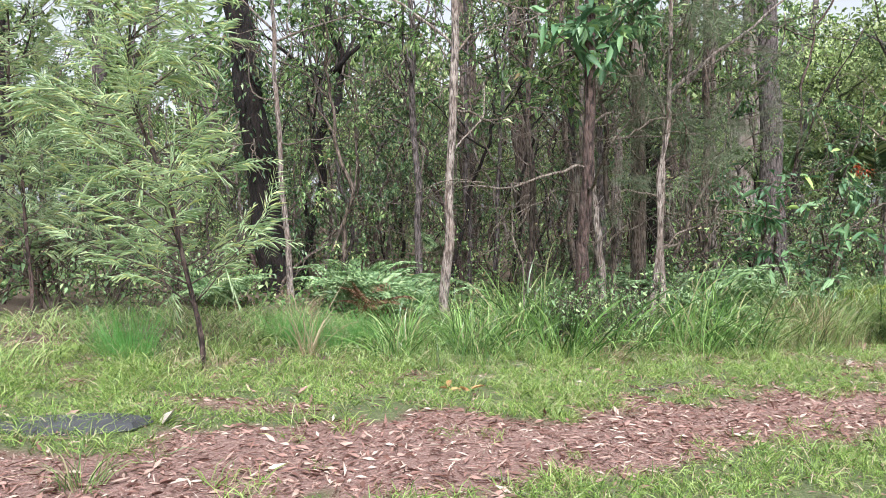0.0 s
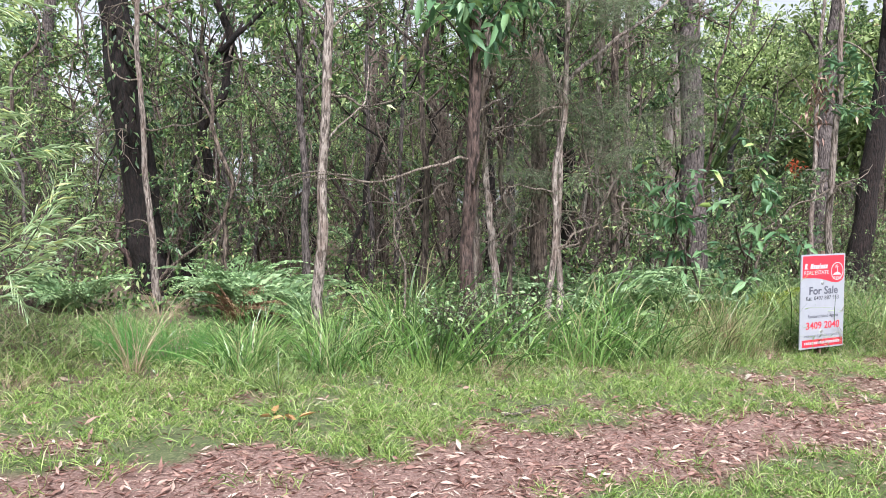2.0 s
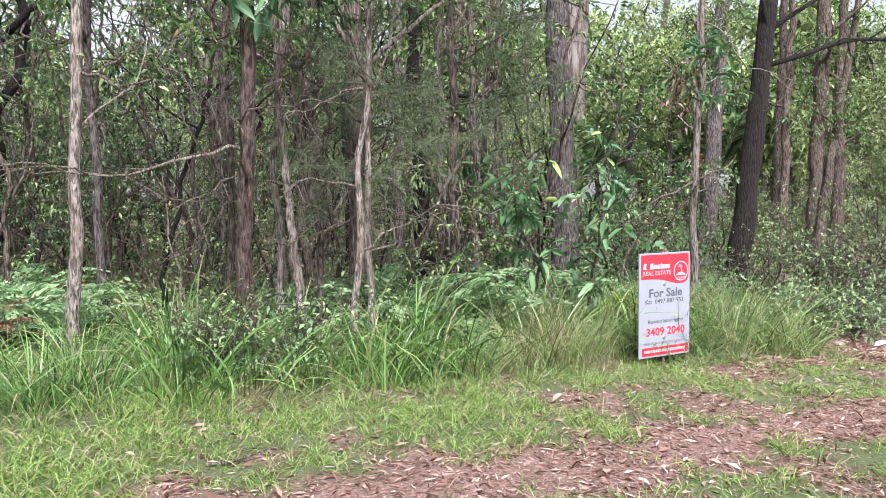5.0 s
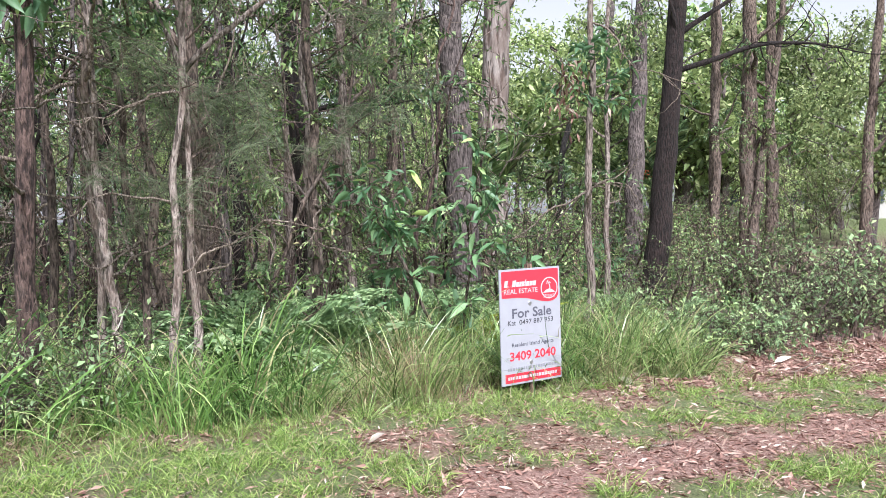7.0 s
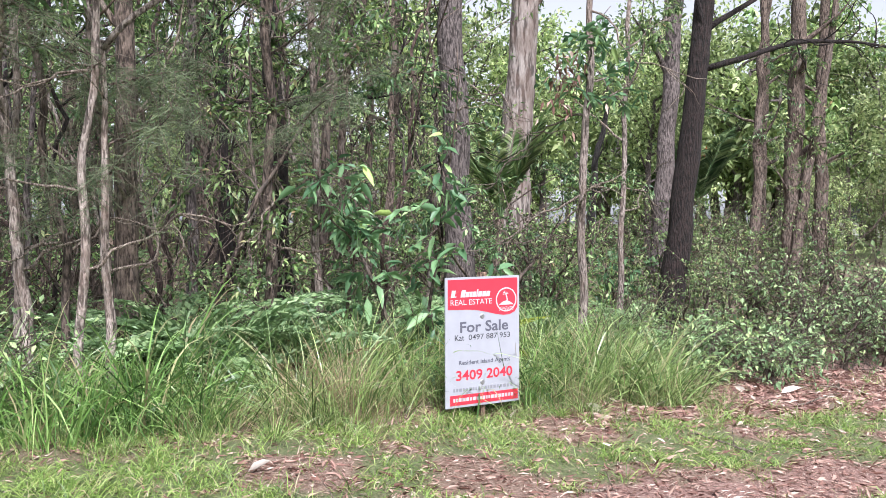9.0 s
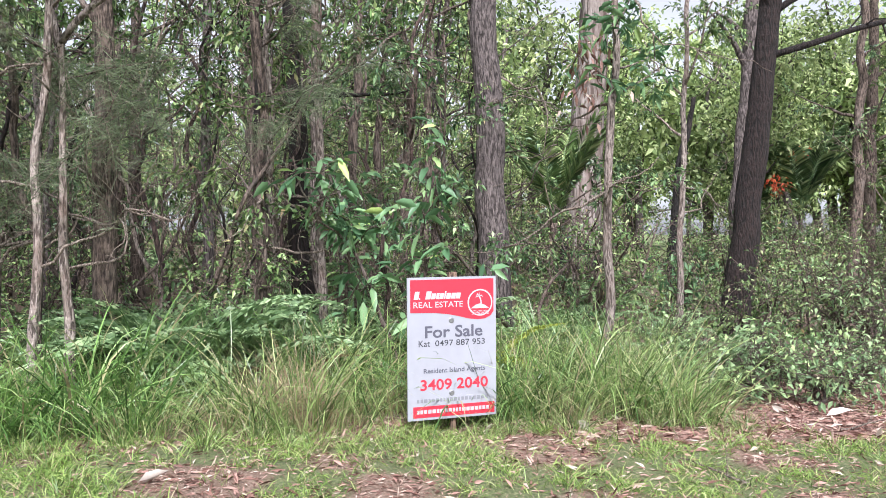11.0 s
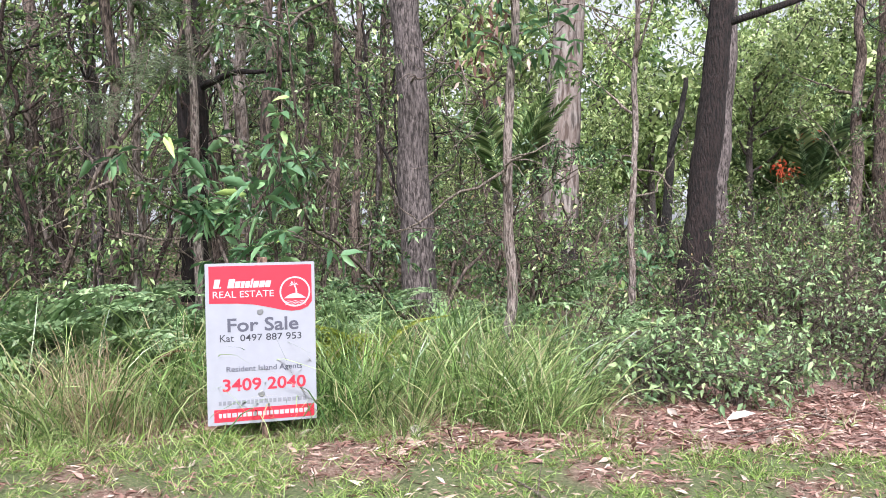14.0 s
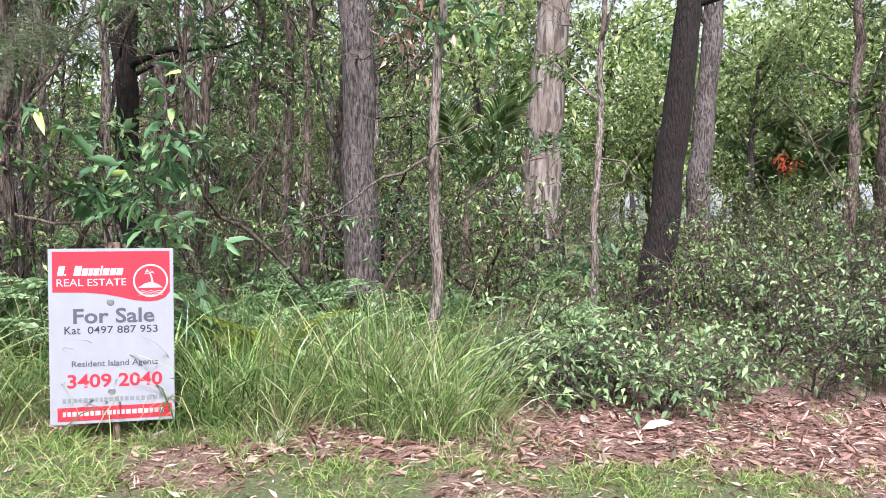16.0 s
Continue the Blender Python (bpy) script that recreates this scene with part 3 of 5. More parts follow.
# the wood's edge
t, line, rad = tree(-6.67, 2.1, -0.13, 0.19, "dark", 9.5, limbs=4, low=3.2, label="thick leaning tree with dark furrowed bark and climbing leaves")
vine(t, line, rad, 1.8, 4.2, 420, 3)
tree(-6.19, 0.7, -0.055, 0.032, "pale", 5.2, limbs=3, low=2.8, wob=0.1)
t, line, rad = tree(-6.36, 2.6, 0.1, 0.062, "dark", 7.5, limbs=2, low=3.0, wob=0.45, bow=0.12, label="crooked dark slender tree in the undergrowth")
limb_on(t, (-6.05, 2.6, 3.2), (-1, 0, 0.5), 1.4, 0.035, "dark", seed=4, leafy=200)
limb_on(t, (-6.0, 2.6, 3.3), (1, -0.1, 0.8), 1.5, 0.04, "dark", seed=5, leafy=200)
t, line, rad = tree(-4.45, -0.3, 0.045, 0.047, "pale", 7.0, limbs=2, low=3.4, wob=0.12, label="slender tree with pale pinkish papery bark at the wood's edge")
limb_on(t, (-4.41, -0.3, 2.0), (0.42, 0.1, 0.9), 1.2, 0.009, "pale", 0.5, 0.14, 6, leafy=60)
limb_on(t, (-4.36, -0.3, 3.05), (-0.8, 0.1, 0.9), 1.5, 0.016, "pale", 0.1, 0.1, 7, leafy=120)
tree(-4.81, 1.5, -0.015, 0.042, "grey", 7.0, wob=0.14)
tree(-4.08, 5.0, -0.01, 0.085, "brown", 8.0)
tree(-3.85, 2.5, 0.066, 0.03, "grey", 6.0)
t, line, rad = tree(-3.0, 7.0, -0.05, 0.19, "brown", 10.0, limbs=4, low=3)
limb_on(t, (-3.1, 7.0, 3.0), (0.7, 0, 1.0), 2.0, 0.06, "brown", 0.3, 0.1, 8, leafy=200)
t, line, rad = tree(-3.17, -0.6, 0.024, 0.062, "red", 7.5, limbs=0, wob=0.12, label="straight tree with reddish brown bark at the wood's edge")
for n, way in enumerate(((-0.5, -0.3, 0.35), (0.5, -0.4, 0.3), (0.2, 0.5, 0.5), (-0.3, -0.6, 0.1), (0.7, 0.1, 0.2))):
    pts = bent(np.array((-3.12, -0.6, 2.75 + 0.1 * n)) - np.array(t.location), way, 0.55, 0.2, 6, 0.12, np.random.default_rng(n))
    lb = hang("limb", mesh_of("limb", *tube(pts, np.linspace(0.012, 0.004, 7), 5), BARK["red"]), t)
    lv, tw = spray(pts, 46, 0.28, np.random.default_rng(30 + n), LEAF_BROAD, 0.17, 0.4, 5, True)
    hang("foliage", mesh_of("leaves", *lv, LEAF_BROAD), lb, "large green leaves")
tree(-1.76, 5.0, 0.016, 0.084, "pale", 8.0)
tree(-2.33, 0.8, -0.027, 0.083, "brown", 8.0, label="straight tree with brown fibrous bark")
thin_tree = tree(-2.36, -0.07, 0.055, 0.03, "pale", 5.5, wob=0.12, limbs=0)
needle_tree = tree(-1.4, 1.5, 0.007, 0.048, "brown", 7.5, limbs=1)
tree(0.53, 4.26, -0.038, 0.172, "grey", 10.5, wob=0.1, limbs=4, low=3.6, label="thick straight tree with grey ridged bark")
tree(-4.18, 3.0, -0.006, 0.033, "grey", 6.0)
tree(-3.52, 1.0, 0.019, 0.035, "brown", 6.0)
tree(-3.01, 0.5, -0.011, 0.032, "pale", 6.0)
tree(-2.87, 2.0, -0.05, 0.045, "brown", 6.5)
tree(-1.5, 3.35, -0.037, 0.108, "dark", 9.0, label="dark tree with stringy brown bark")
tree(-1.46, 2.0, 0.016, 0.033, "pale", 6.0)
tree(-0.34, 5.0, 0.03, 0.052, "brown", 7.0)
t, line, rad = tree(3.6, 5.2, 0.105, 0.165, "dark", 9.0, wob=0.08, limbs=2, low=4.2, label="dark leaning tree with furrowed bark and long bare branches")
arm = limb_on(t, (3.93, 5.15, 3.45), (0.95, -0.1, 0.2), 4.4, 0.045, "dark", -0.15, 0.09, 11, 18, 40)
q = np.random.default_rng(17)
for n in range(11):
    w = bent(arm[4 + n] - np.array(t.location), (0.6, q.normal() * 0.5, q.normal()), 0.5 + 0.7 * q.random(), -0.2, 9, 0.22, q)
    hang("bare_twig", mesh_of("bare_twig", *tube(w, np.linspace(0.012, 0.003, 10), 5), BARK["dark"], True), t)
limb_on(t, (4.0, 5.15, 4.0), (0.9, 0, 0.6), 2.6, 0.045, "dark", 0.0, 0.08, 12)
limb_on(t, (4.0, 5.15, 3.9), (-0.8, 0, 0.9), 1.2, 0.045, "dark", 0.3, 0.1, 13)
tree(8.0, 10.15, 0.16, 0.1, "brown", 8.0)
t, line, rad = tree(1.57, 2.43, 0.03, 0.044, "pale", 6.5, wob=0.16, limbs=0, label="crooked slender tree with pale flaking bark")
for n, way in enumerate(((0.6, -0.3, 0.3), (-0.5, -0.4, 0.3), (0.9, 0.2, 0.1), (-0.2, -0.6, 0.5), (0.4, 0.4, 0.6))):
    pts = bent(np.array((1.62, 2.43, 2.5 + 0.14 * n)) - np.array(t.location), way, 0.6, 0.1, 6, 0.15, np.random.default_rng(n))
    lb = hang("limb", mesh_of("limb", *tube(pts, np.linspace(0.012, 0.004, 7), 5), BARK["pale"]), t)
    lv, tw = spray(pts, 50, 0.3, np.random.default_rng(40 + n), LEAF_BROAD, 0.13, 0.36, 5, True)
    hang("foliage", mesh_of("leaves", *lv, LEAF_BROAD), lb, "large green leaves")
q = np.random.default_rng(91)
hang("dead_foliage", mesh_of("dead_foliage", *leaves(q.normal(size=(90, 3)) * [0.13, 0.1, 0.17] + np.array((1.42, 2.43, 2.72)) - np.array(t.location), q.normal(size=(90, 3)) * 0.6 + [0, 0, -1], 0.1, 0.035, r=q), LITTER), t, "brown dead leaves caught in the branches")
tree(4.45, 8.25, 0.07, 0.165, "grey", 10.0, limbs=3, low=3.6)
tree(7.3, 10.5, 0.035, 0.105, "brown", 8.0)
tree(8.05, 10.4, 0.028, 0.2, "brown", 10.0)
tree(9.26, 11.5, 0.015, 0.15, "brown", 9.0)
tree(9.85, 9.0, 0.079, 0.118, "brown", 8.0)
tree(-1.04, 5.0, 0.07, 0.055, "brown", 7.0)
tree(-0.32, 6.2, 0.044, 0.052, "brown", 7.0)
tree(-2.86, 0.2, -0.04, 0.036, "pale", 6.0, wob=0.25, limbs=1)
tree(-2.7, 0.42, -0.076, 0.028, "brown", 6.0, wob=0.25, limbs=1)
fork_tree, fork_line, fork_rad = tree(-2.25, 0.1, -0.004, 0.035, "pale", 2.55, wob=0.1, limbs=0, crown=False, label="slender pale forked tree with wispy needle foliage")
tree(-2.36, 2.9, 0.003, 0.055, "grey", 7.0, wob=0.12)
tree(-2.44, 5.0, -0.01, 0.075, "dark", 7.0)
tree(-1.17, 4.0, 0.067, 0.06, "brown", 7.0)
tree(-4.21, 4.7, -0.005, 0.088, "brown", 8.0)
tree(-0.61, 5.15, 0.0, 0.057, "brown", 7.5, wob=0.22)
tree(2.92, 5.5, 0.03, 0.042, "pale", 7.0, wob=0.12)
tree(4.4, 12.9, 0.13, 0.11, "black", 4.1, limbs=1, leafy=0, crown=False, wob=0.3, label="charred black broken tree stump standing tall", name="dead_tree")
tree(11.1, 29.0, 0.108, 0.22, "grey", 13.0)
tree(9.06, 13.9, 0.03, 0.15, "brown", 9.0)
gum, gum_line, gum_rad = tree(2.12, 10.2, 0.06, 0.34, "gum", 11.5, wob=0.1, limbs=2, low=5, label="thick pale gum tree with peeling bark and blackened foot")
hang("burnt_foot", mesh_of("burnt_foot", *tube(gum_line[:5] - np.array(gum.location), gum_rad[:5] * np.linspace(1.22, 0.96, 5), 26, 0.22), BARK["black"]), gum, "blackened flaking bark at the foot")
tree(-1.05, 2.2, -0.006, 0.04, "pale", 6.5)
tree(-12.0, 9.0, 0.0, 0.17, "grey", 11.0)
tree(-11.4, 9.0, 0.12, 0.134, "grey", 10.0)
tree(-10.69, 3.0, 0.01, 0.06, "dark", 7.0)

# thin stems between the trunks
r = np.random.default_rng(77)
made = 0
while made < 75:
    x, y = -9 + 10.2 * r.random(), 1.6 + 10 * r.random()
    if x > 0.6 and y < 3 + 0.5 * x or abs(x - 0.4) < 0.7 and y < 4.2 or abs(x - 2.2) < 0.6:
        continue
    kind = ("brown", "grey", "pale", "red", "dark")[int(r.integers(5))]
    tree(x, y, 0.2 * r.normal(), 0.012 + 0.02 * r.random(), kind, 3.5 + 3 * r.random(), 0.1 * r.normal(), 0.6, limbs=2, low=2.0, leafy=70, crown=False,
         label=f"slim young tree with {BARK_WORDS[kind]}", name="young_tree")
    made += 1


# ---- wispy needle foliage on the forked trees ----
def needles(line, count, r, drop=0.13):
    """Fine drooping needle branchlets along a twig."""
    k = r.random(count) * (len(line) - 1.01)
    i = k.astype(int)
    base = line[i] + (line[i + 1] - line[i]) * (k - i)[:, None]
    way = unit(r.normal(size=(count, 3)) * [1, 1, 0.5] + [0, 0, -0.25])
    return blades(base, way, drop * (0.5 + r.random(count)), 0.0034, 0.7, 2, r)


def needle_limb(t, at, way, length, seed):
    r = np.random.default_rng(seed)
    start = np.array(at) - np.array(t.location)
    pts = bent(start, way, length, 0.1, 10, 0.12, r)
    lb = hang("limb", mesh_of("limb", *tube(pts, np.linspace(0.009, 0.002, 11), 6), BARK["brown"], True), t)
    tw, lv = [], []
    for _ in range(9):
        a = pts[int(3 + r.random() * 7.9)]
        q = bent(a, r.normal(size=3) + [0, 0, -0.1], 0.35 + 0.3 * r.random(), -0.4, 6, 0.15, r)
        tw.append(tube(q, np.linspace(0.004, 0.0015, 7), 4))
        lv.append(needles(q, 130, r))
    hang("twig_tangle", mesh_of("twigs", *joined(tw), BARK["brown"]), lb)
    hang("needle_foliage", mesh_of("needles", *joined(lv), NEEDLE), lb, "fine drooping olive needles")


top = tuple(fork_line[-1])
limb_on(fork_tree, (top[0], top[1], top[2] - 0.1), (-0.4, 0, 1), 1.6, 0.024, "pale", 0.2, 0.1, 21)
limb_on(fork_tree, (top[0], top[1], top[2] - 0.06), (0.7, 0, 0.8), 2.2, 0.024, "pale", -0.5, 0.1, 22)
for n, (z, wx, wy, ln) in enumerate(((1.5, -0.8, -0.5, 0.7), (1.7, 0.8, -0.4, 0.8), (1.9, 0.5, 0.6, 0.7), (2.1, -0.7, 0.3, 0.8), (2.3, 0.9, 0.2, 0.9), (2.4, -0.2, -0.8, 0.8))):
    needle_limb(fork_tree, (-2.25, 0.1, z), (wx, wy, 0.35), ln, 60 + n)
for n, (z, wx, wy, ln) in enumerate(((2.0, 0.9, -0.6, 1.1), (2.4, 1.0, -0.2, 1.2), (2.8, 0.8, -0.7, 1.2), (3.4, 0.5, -0.8, 1.1))):
    needle_limb(needle_tree[0], (-1.39, 1.5, z), (wx, wy, 0.3), ln, 80 + n)
for n, (z, wx, wy, ln) in enumerate(((2.7, 0.9, -0.3, 0.9), (3.0, 0.4, -0.8, 0.9), (3.3, 0.9, 0.2, 1.0))):
    needle_limb(thin_tree[0], (-2.24, -0.07, z), (wx, wy, 0.35), ln, 95 + n)


# ---- feathery sapling by the track ----
def feather_fronds(points, ways, r, size=0.3, pairs=13):
    """Feather leaves: a thin rib with narrow leaflets on both sides."""
    b, w, l = [], [], []
    ribs = []
    for p, way in zip(points, ways):
        q = bent(p, way, size * (0.7 + 0.6 * r.random()), -0.35, 8, 0.06, r)
        ribs.append(sliver(q[::2], 0.0025))
        tang = unit(q[-1] - q[0])
        side = unit(np.cross(tang, [0, 0, 1.0]) + r.normal(size=3) * 0.25)
        for k in range(pairs):
            s = 0.8 + k / pairs * 7.1
            i = int(s)
            at = q[i] + (q[min(i + 1, 8)] - q[i]) * (s - i)
            for e in (-1, 1):
                b.append(at)
                w.append(side * e * 0.8 + tang * 1.0 + r.normal(size=3) * 0.12)
                l.append(size * 0.46 * (1 - 0.55 * k / pairs) * (0.8 + 0.4 * r.random()))
    l = np.array(l)
    return leaves(np.array(b), np.array(w), l, 0.006 + 0.012 * l, 0.2, 0.2, False, r), joined(ribs)


def build_feather_sapling(x, y, lean, tall, seed, fronds, label):
    r = np.random.default_rng(seed)
    t = tagged(new("sapling"), label, "sapling")
    z0 = float(height(x, y)) - 0.05
    t.location = (x, y, z0)
    s = np.linspace(0, 1, 26)
    rise = np.minimum(s * tall, 1.95)
    line = np.stack([lean * (0.44 * rise + 0.28 * rise**2) + 0.012 * np.sin(s * 19), 0.04 * np.sin(s * 7), s * tall], -1)
    hang("stem", mesh_of("stem", *tube(line, 0.015 * (1.05 - s) + 0.004, 9, 0.05, r), BARK["red"], True), t, "thin reddish brown stem")
    lv, rb, tw = [], [], []
    for k in range(fronds):
        q = 0.16 + 0.84 * (k + r.random()) / fronds
        at = line[min(int(q * 25), 24)]
        a = r.random() * 6.28
        out = np.array([math.cos(a), math.sin(a), 0.45])
        side = bent(at, out, (0.3 + 0.5 * r.random()) * (1.3 - 0.6 * q), 0.3, 6, 0.1, r)
        tw.append(tube(side, np.linspace(0.006, 0.002, 7), 4))
        n = 6
        starts = side[[2, 3, 4, 5, 6, 6]] + r.normal(size=(n, 3)) * 0.01
        ways = unit(out + r.normal(size=(n, 3)) * 0.75 + [0, 0, 0.35])
        a, b = feather_fronds(starts, ways, r, 0.3, 8)
        lv.append(a)
        rb.append(b)
    hang("twig_tangle", mesh_of("twigs", *joined(tw), BARK["brown"]), t)
    hang("leaf_rib", mesh_of("leaf_ribs", *joined(rb), GREVILLEA), t)
    hang("foliage", mesh_of("leaves", *joined(lv), GREVILLEA), t, "silvery green feathery leaves")
    return t


build_feather_sapling(-6.09, -2.58, -0.23, 3.2, 5, 64, "leaning sapling with feathery silver-green leaves by the track")
build_feather_sapling(-8.1, -1.1, -0.05, 3.4, 6, 60, "tall sapling with feathery yellow-green leaves beside the wood")


# ---- ferns ----
def fern_mesh(seed, material, fronds=9, size=0.75):
    r = np.random.default_rng(seed)
    b, w, l, st = [], [], [], []
    for k in range(fronds):
        a = k * 6.28 / fronds + r.random()
        q = bent((0, 0, 0), (math.cos(a), math.sin(a), 1.9), size * (0.75 + 0.5 * r.random()), -1.5, 14, 0.05, r)
        st.append(tube(q, np.linspace(0.006, 0.0015, 15), 4))
        for i in range(3, 15):
            tang = unit(q[i] - q[i - 1])
            side = unit(np.cross(tang, [0, 0, 1.0]))
            pinna = size * 0.36 * (1 - ((i - 3) / 12) ** 1.3) + 0.03
            for e in (-1, 1):
                way = unit(side * e + tang * 0.45 + np.array([0, 0, -0.1]))
                for c in range(4):
                    at = q[i] + way * pinna * (c / 4)
                    for g in (-1, 1):
                        b.append(at)
                        w.append(tang * g + way * 0.6)
                        l.append(pinna * 0.36 * (1.05 - c / 4) + 0.008)
    l = np.array(l)
    v, f = leaves(np.array(b), np.array(w), l, l * 0.42, 0.15, 0.1, False, r)
    return mesh_of("fronds", v, f, material), mesh_of("stalks", *joined(st), material)


FERNS = [fern_mesh(n, FERN, 8 + n, 0.7 + 0.1 * n) for n in range(3)]
FERN_Y, FERN_D = fern_mesh(9, FERN_YELLOW, 6, 0.6), fern_mesh(10, FERN_DEAD, 9, 0.6)


def fern(x, y, scale, turn, kind, label="green bracken fern on the forest floor"):
    t = tagged(new("fern"), label, "fern", "ferns of the wood")
    t.location = (x, y, float(height(x, y)))
    t.rotation_euler[2], t.scale = turn, (scale, scale, scale)
    hang("frond_rosette", kind[0], t)
    hang("stalk_rosette", kind[1], t)


r = np.random.default_rng(12)
for x, y, s in ((-5.35, 0.6, 1.15), (-5.0, 0.9, 1.0), (-4.7, 0.3, 0.8), (-5.6, 1.3, 1.1), (-2.0, 1.0, 1.1), (-1.6, 0.6, 0.95), (-1.1, 2.6, 1.0), (0.2, 2.6, 1.0), (-0.4, 3.1, 1.1), (0.9, 3.2, 1.0), (-0.2, 2.2, 0.9), (0.1, 3.6, 1.1), (2.2, 6.4, 0.9), (2.6, 4.4, 0.8), (-3.0, 1.9, 0.9), (-2.4, 2.2, 0.8), (-6.9, 0.4, 0.9), (-1.75, 0.8, 1.5), (-1.35, 1.0, 1.4), (-2.05, 1.05, 1.4), (-1.2, 1.5, 1.0), (-0.85, 1.9, 1.1), (-2.6, 1.2, 1.0)):
    fern(x, y, s, r.random() * 6, FERNS[int(r.integers(3))])
for _ in range(22):
    x = -9 + 15 * r.random()
    fern(x, 1.8 + 0.25 * x * (x > 0) + 6 * r.random(), 0.6 + 0.5 * r.random(), r.random() * 6, FERNS[int(r.integers(3))])
fern(0.47, 1.85, 1.25, 1.0, FERN_Y, "yellow-green young fern behind the grass")
fern(-5.2, 0.1, 0.9, 2.0, FERN_D, "dead brown fern among green ferns")
fern(-0.9, 0.9, 0.8, 0.4, FERN_D, "dead brown fern among tall grass")
fern(-1.3, 1.1, 0.7, 3.0, FERN_D, "dead brown fern among tall grass")


# ---- understorey ----
def sapling_meshes(seed, material, tall, count, length, ratio=0.36, spread=0.85, stems=2):
    """A many-stemmed understorey plant: stems, and leafy twigs over their upper part."""
    r = np.random.default_rng(seed)
    st, lv, tw = [], [], []
    for _ in range(stems):
        a = r.random() * 6.28
        line = bent((0.05 * math.cos(a), 0.05 * math.sin(a), -0.05), (0.25 * math.cos(a), 0.25 * math.sin(a), 1), tall * (0.7 + 0.4 * r.random()), 0.3, 16, 0.17, r)
        st.append(tube(line, np.linspace(0.022, 0.005, 17), 6))
        for k in range(7):
            at = line[int(3 + 13 * (k + r.random()) / 7)]
            side = bent(at, (*r.normal(size=2), 0.5), spread * (0.5 + 0.6 * r.random()), 0.0, 7, 0.2, r)
            tw.append(sliver(side, 0.008))
            p, q = spray(side, count // (7 * stems), spread * 0.42, r, material, length, ratio, 4, length > 0.11)
            lv.append(p)
            tw.append(q)
    return mesh_of("stem", *joined(st + tw), BARK["brown"]), mesh_of("leaves", *joined(lv), material)


KINDS = [sapling_meshes(100, LEAF, 3.0, 1500, 0.06), sapling_meshes(101, LEAF_DARK, 3.6, 1600, 0.068), sapling_meshes(102, LEAF, 4.4, 1900, 0.065, 0.32, 1.0, 3),
         sapling_meshes(103, LEAF_DARK, 2.2, 1250, 0.056, 0.42), sapling_meshes(104, LEAF, 1.5, 1100, 0.054, 0.44, 0.7, 4), sapling_meshes(105, LEAF_DARK, 5.0, 2000, 0.07, 0.32, 1.1, 3),
         sapling_meshes(106, LEAF_BROAD, 1.3, 420, 0.12, 0.4, 0.6, 4), sapling_meshes(107, LEAF_FAR_LIT, 3.4, 1500, 0.075, 0.38, 0.9, 3)]
WORDS = ["slender leafy sapling in the forest understorey", "dark green sapling in the forest understorey", "tall leafy sapling among trunks", "low dark green shrub under the trees",
         "low leafy shrub under the trees", "tall dark green sapling among trunks", "broad-leaved green shrub on the forest floor", "sapling in open woodland, leaves coloured sunlit pale green"]


def shrub(kind, x, y, scale, turn, label="", name="understorey_plant", category="shrub", meshes=None):
    t = tagged(new(name), label or WORDS[kind], category, "understorey plants")
    t.location = (x, y, float(height(x, y)))
    t.rotation_euler[2], t.scale = turn, (scale, scale, scale)
    stem, leaf = meshes or KINDS[kind]
    hang("stem", stem, t)
    hang("foliage", leaf, t)
    return t


r = np.random.default_rng(33)
count = 0
while count < 180:
    y = 1.6 + 20 * r.random() ** 1.25
    x = -11 + 0.15 * y + (20 + 0.35 * y) * r.random() - 0.35 * y
    if x > 0.2 and y < 2.2 + 0.5 * x or abs(x - 0.1) < 0.5 and y < 3.0:
        continue
    if -5.5 < x < 0.5 and y < 7 and r.random() < 0.6:
        continue
    if y > 6 and abs(x - (-1 + 0.67 * (y + 5.7))) < 1.0:
        continue
    open_view = x > 1.2 and y > 3 and (abs(x - (1.0 + 0.32 * (y - 4))) < 1.6 or abs(x - 2.2) < 0.75 and y < 10.5 or x > 2.5 and r.random() < 0.5)
    if open_view and r.random() < 0.75:
        continue
    kind = int(r.choice([0, 1, 2, 3, 4, 5, 6], p=[0.2, 0.17, 0.15, 0.16, 0.17, 0.1, 0.05]))
    # Deeper in, mostly the plant with sunlight painted into its leaves, to brighten gaps.
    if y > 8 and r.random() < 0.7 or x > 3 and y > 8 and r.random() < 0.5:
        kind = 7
    if x > 1.0 and y > 3.5 and x < 1.5 + 0.75 * y:
        kind = int(r.choice([4, 6], p=[0.8, 0.2]))
    shrub(kind, x, y, 0.8 + 0.5 * r.random(), 6.28 * r.random())
    count += 1

# broad-leaved plants at the edge
BROAD_TALL = sapling_meshes(120, LEAF_BROAD, 2.7, 300, 0.17, 0.36, 0.55, 2)
BROAD_BUSH = [sapling_meshes(121 + n, LEAF_BUSH, 0.85, 400, 0.105, 0.46, 0.8, 6) for n in range(2)]
shrub(0, -0.15, 1.35, 1.0, 0.6, "slender sapling with large glossy leaves behind the sign", "broad_leaved_sapling", "sapling", BROAD_TALL)
shrub(0, -0.75, 2.1, 0.9, 2.9, "slender sapling with large glossy leaves behind the sign", "broad_leaved_sapling", "sapling", BROAD_TALL)
for x, y, s, k in ((2.75, 1.8, 0.7, 0), (3.25, 1.9, 0.64, 1), (2.35, 2.0, 0.62, 1), (3.0, 2.5, 0.72, 0), (3.7, 2.4, 0.6, 1), (2.1, 1.6, 0.42, 0)):
    shrub(0, x, y, s, x * 2, "bright green broad-leaved bush over leaf litter", "bush", "bush", BROAD_BUSH[k])
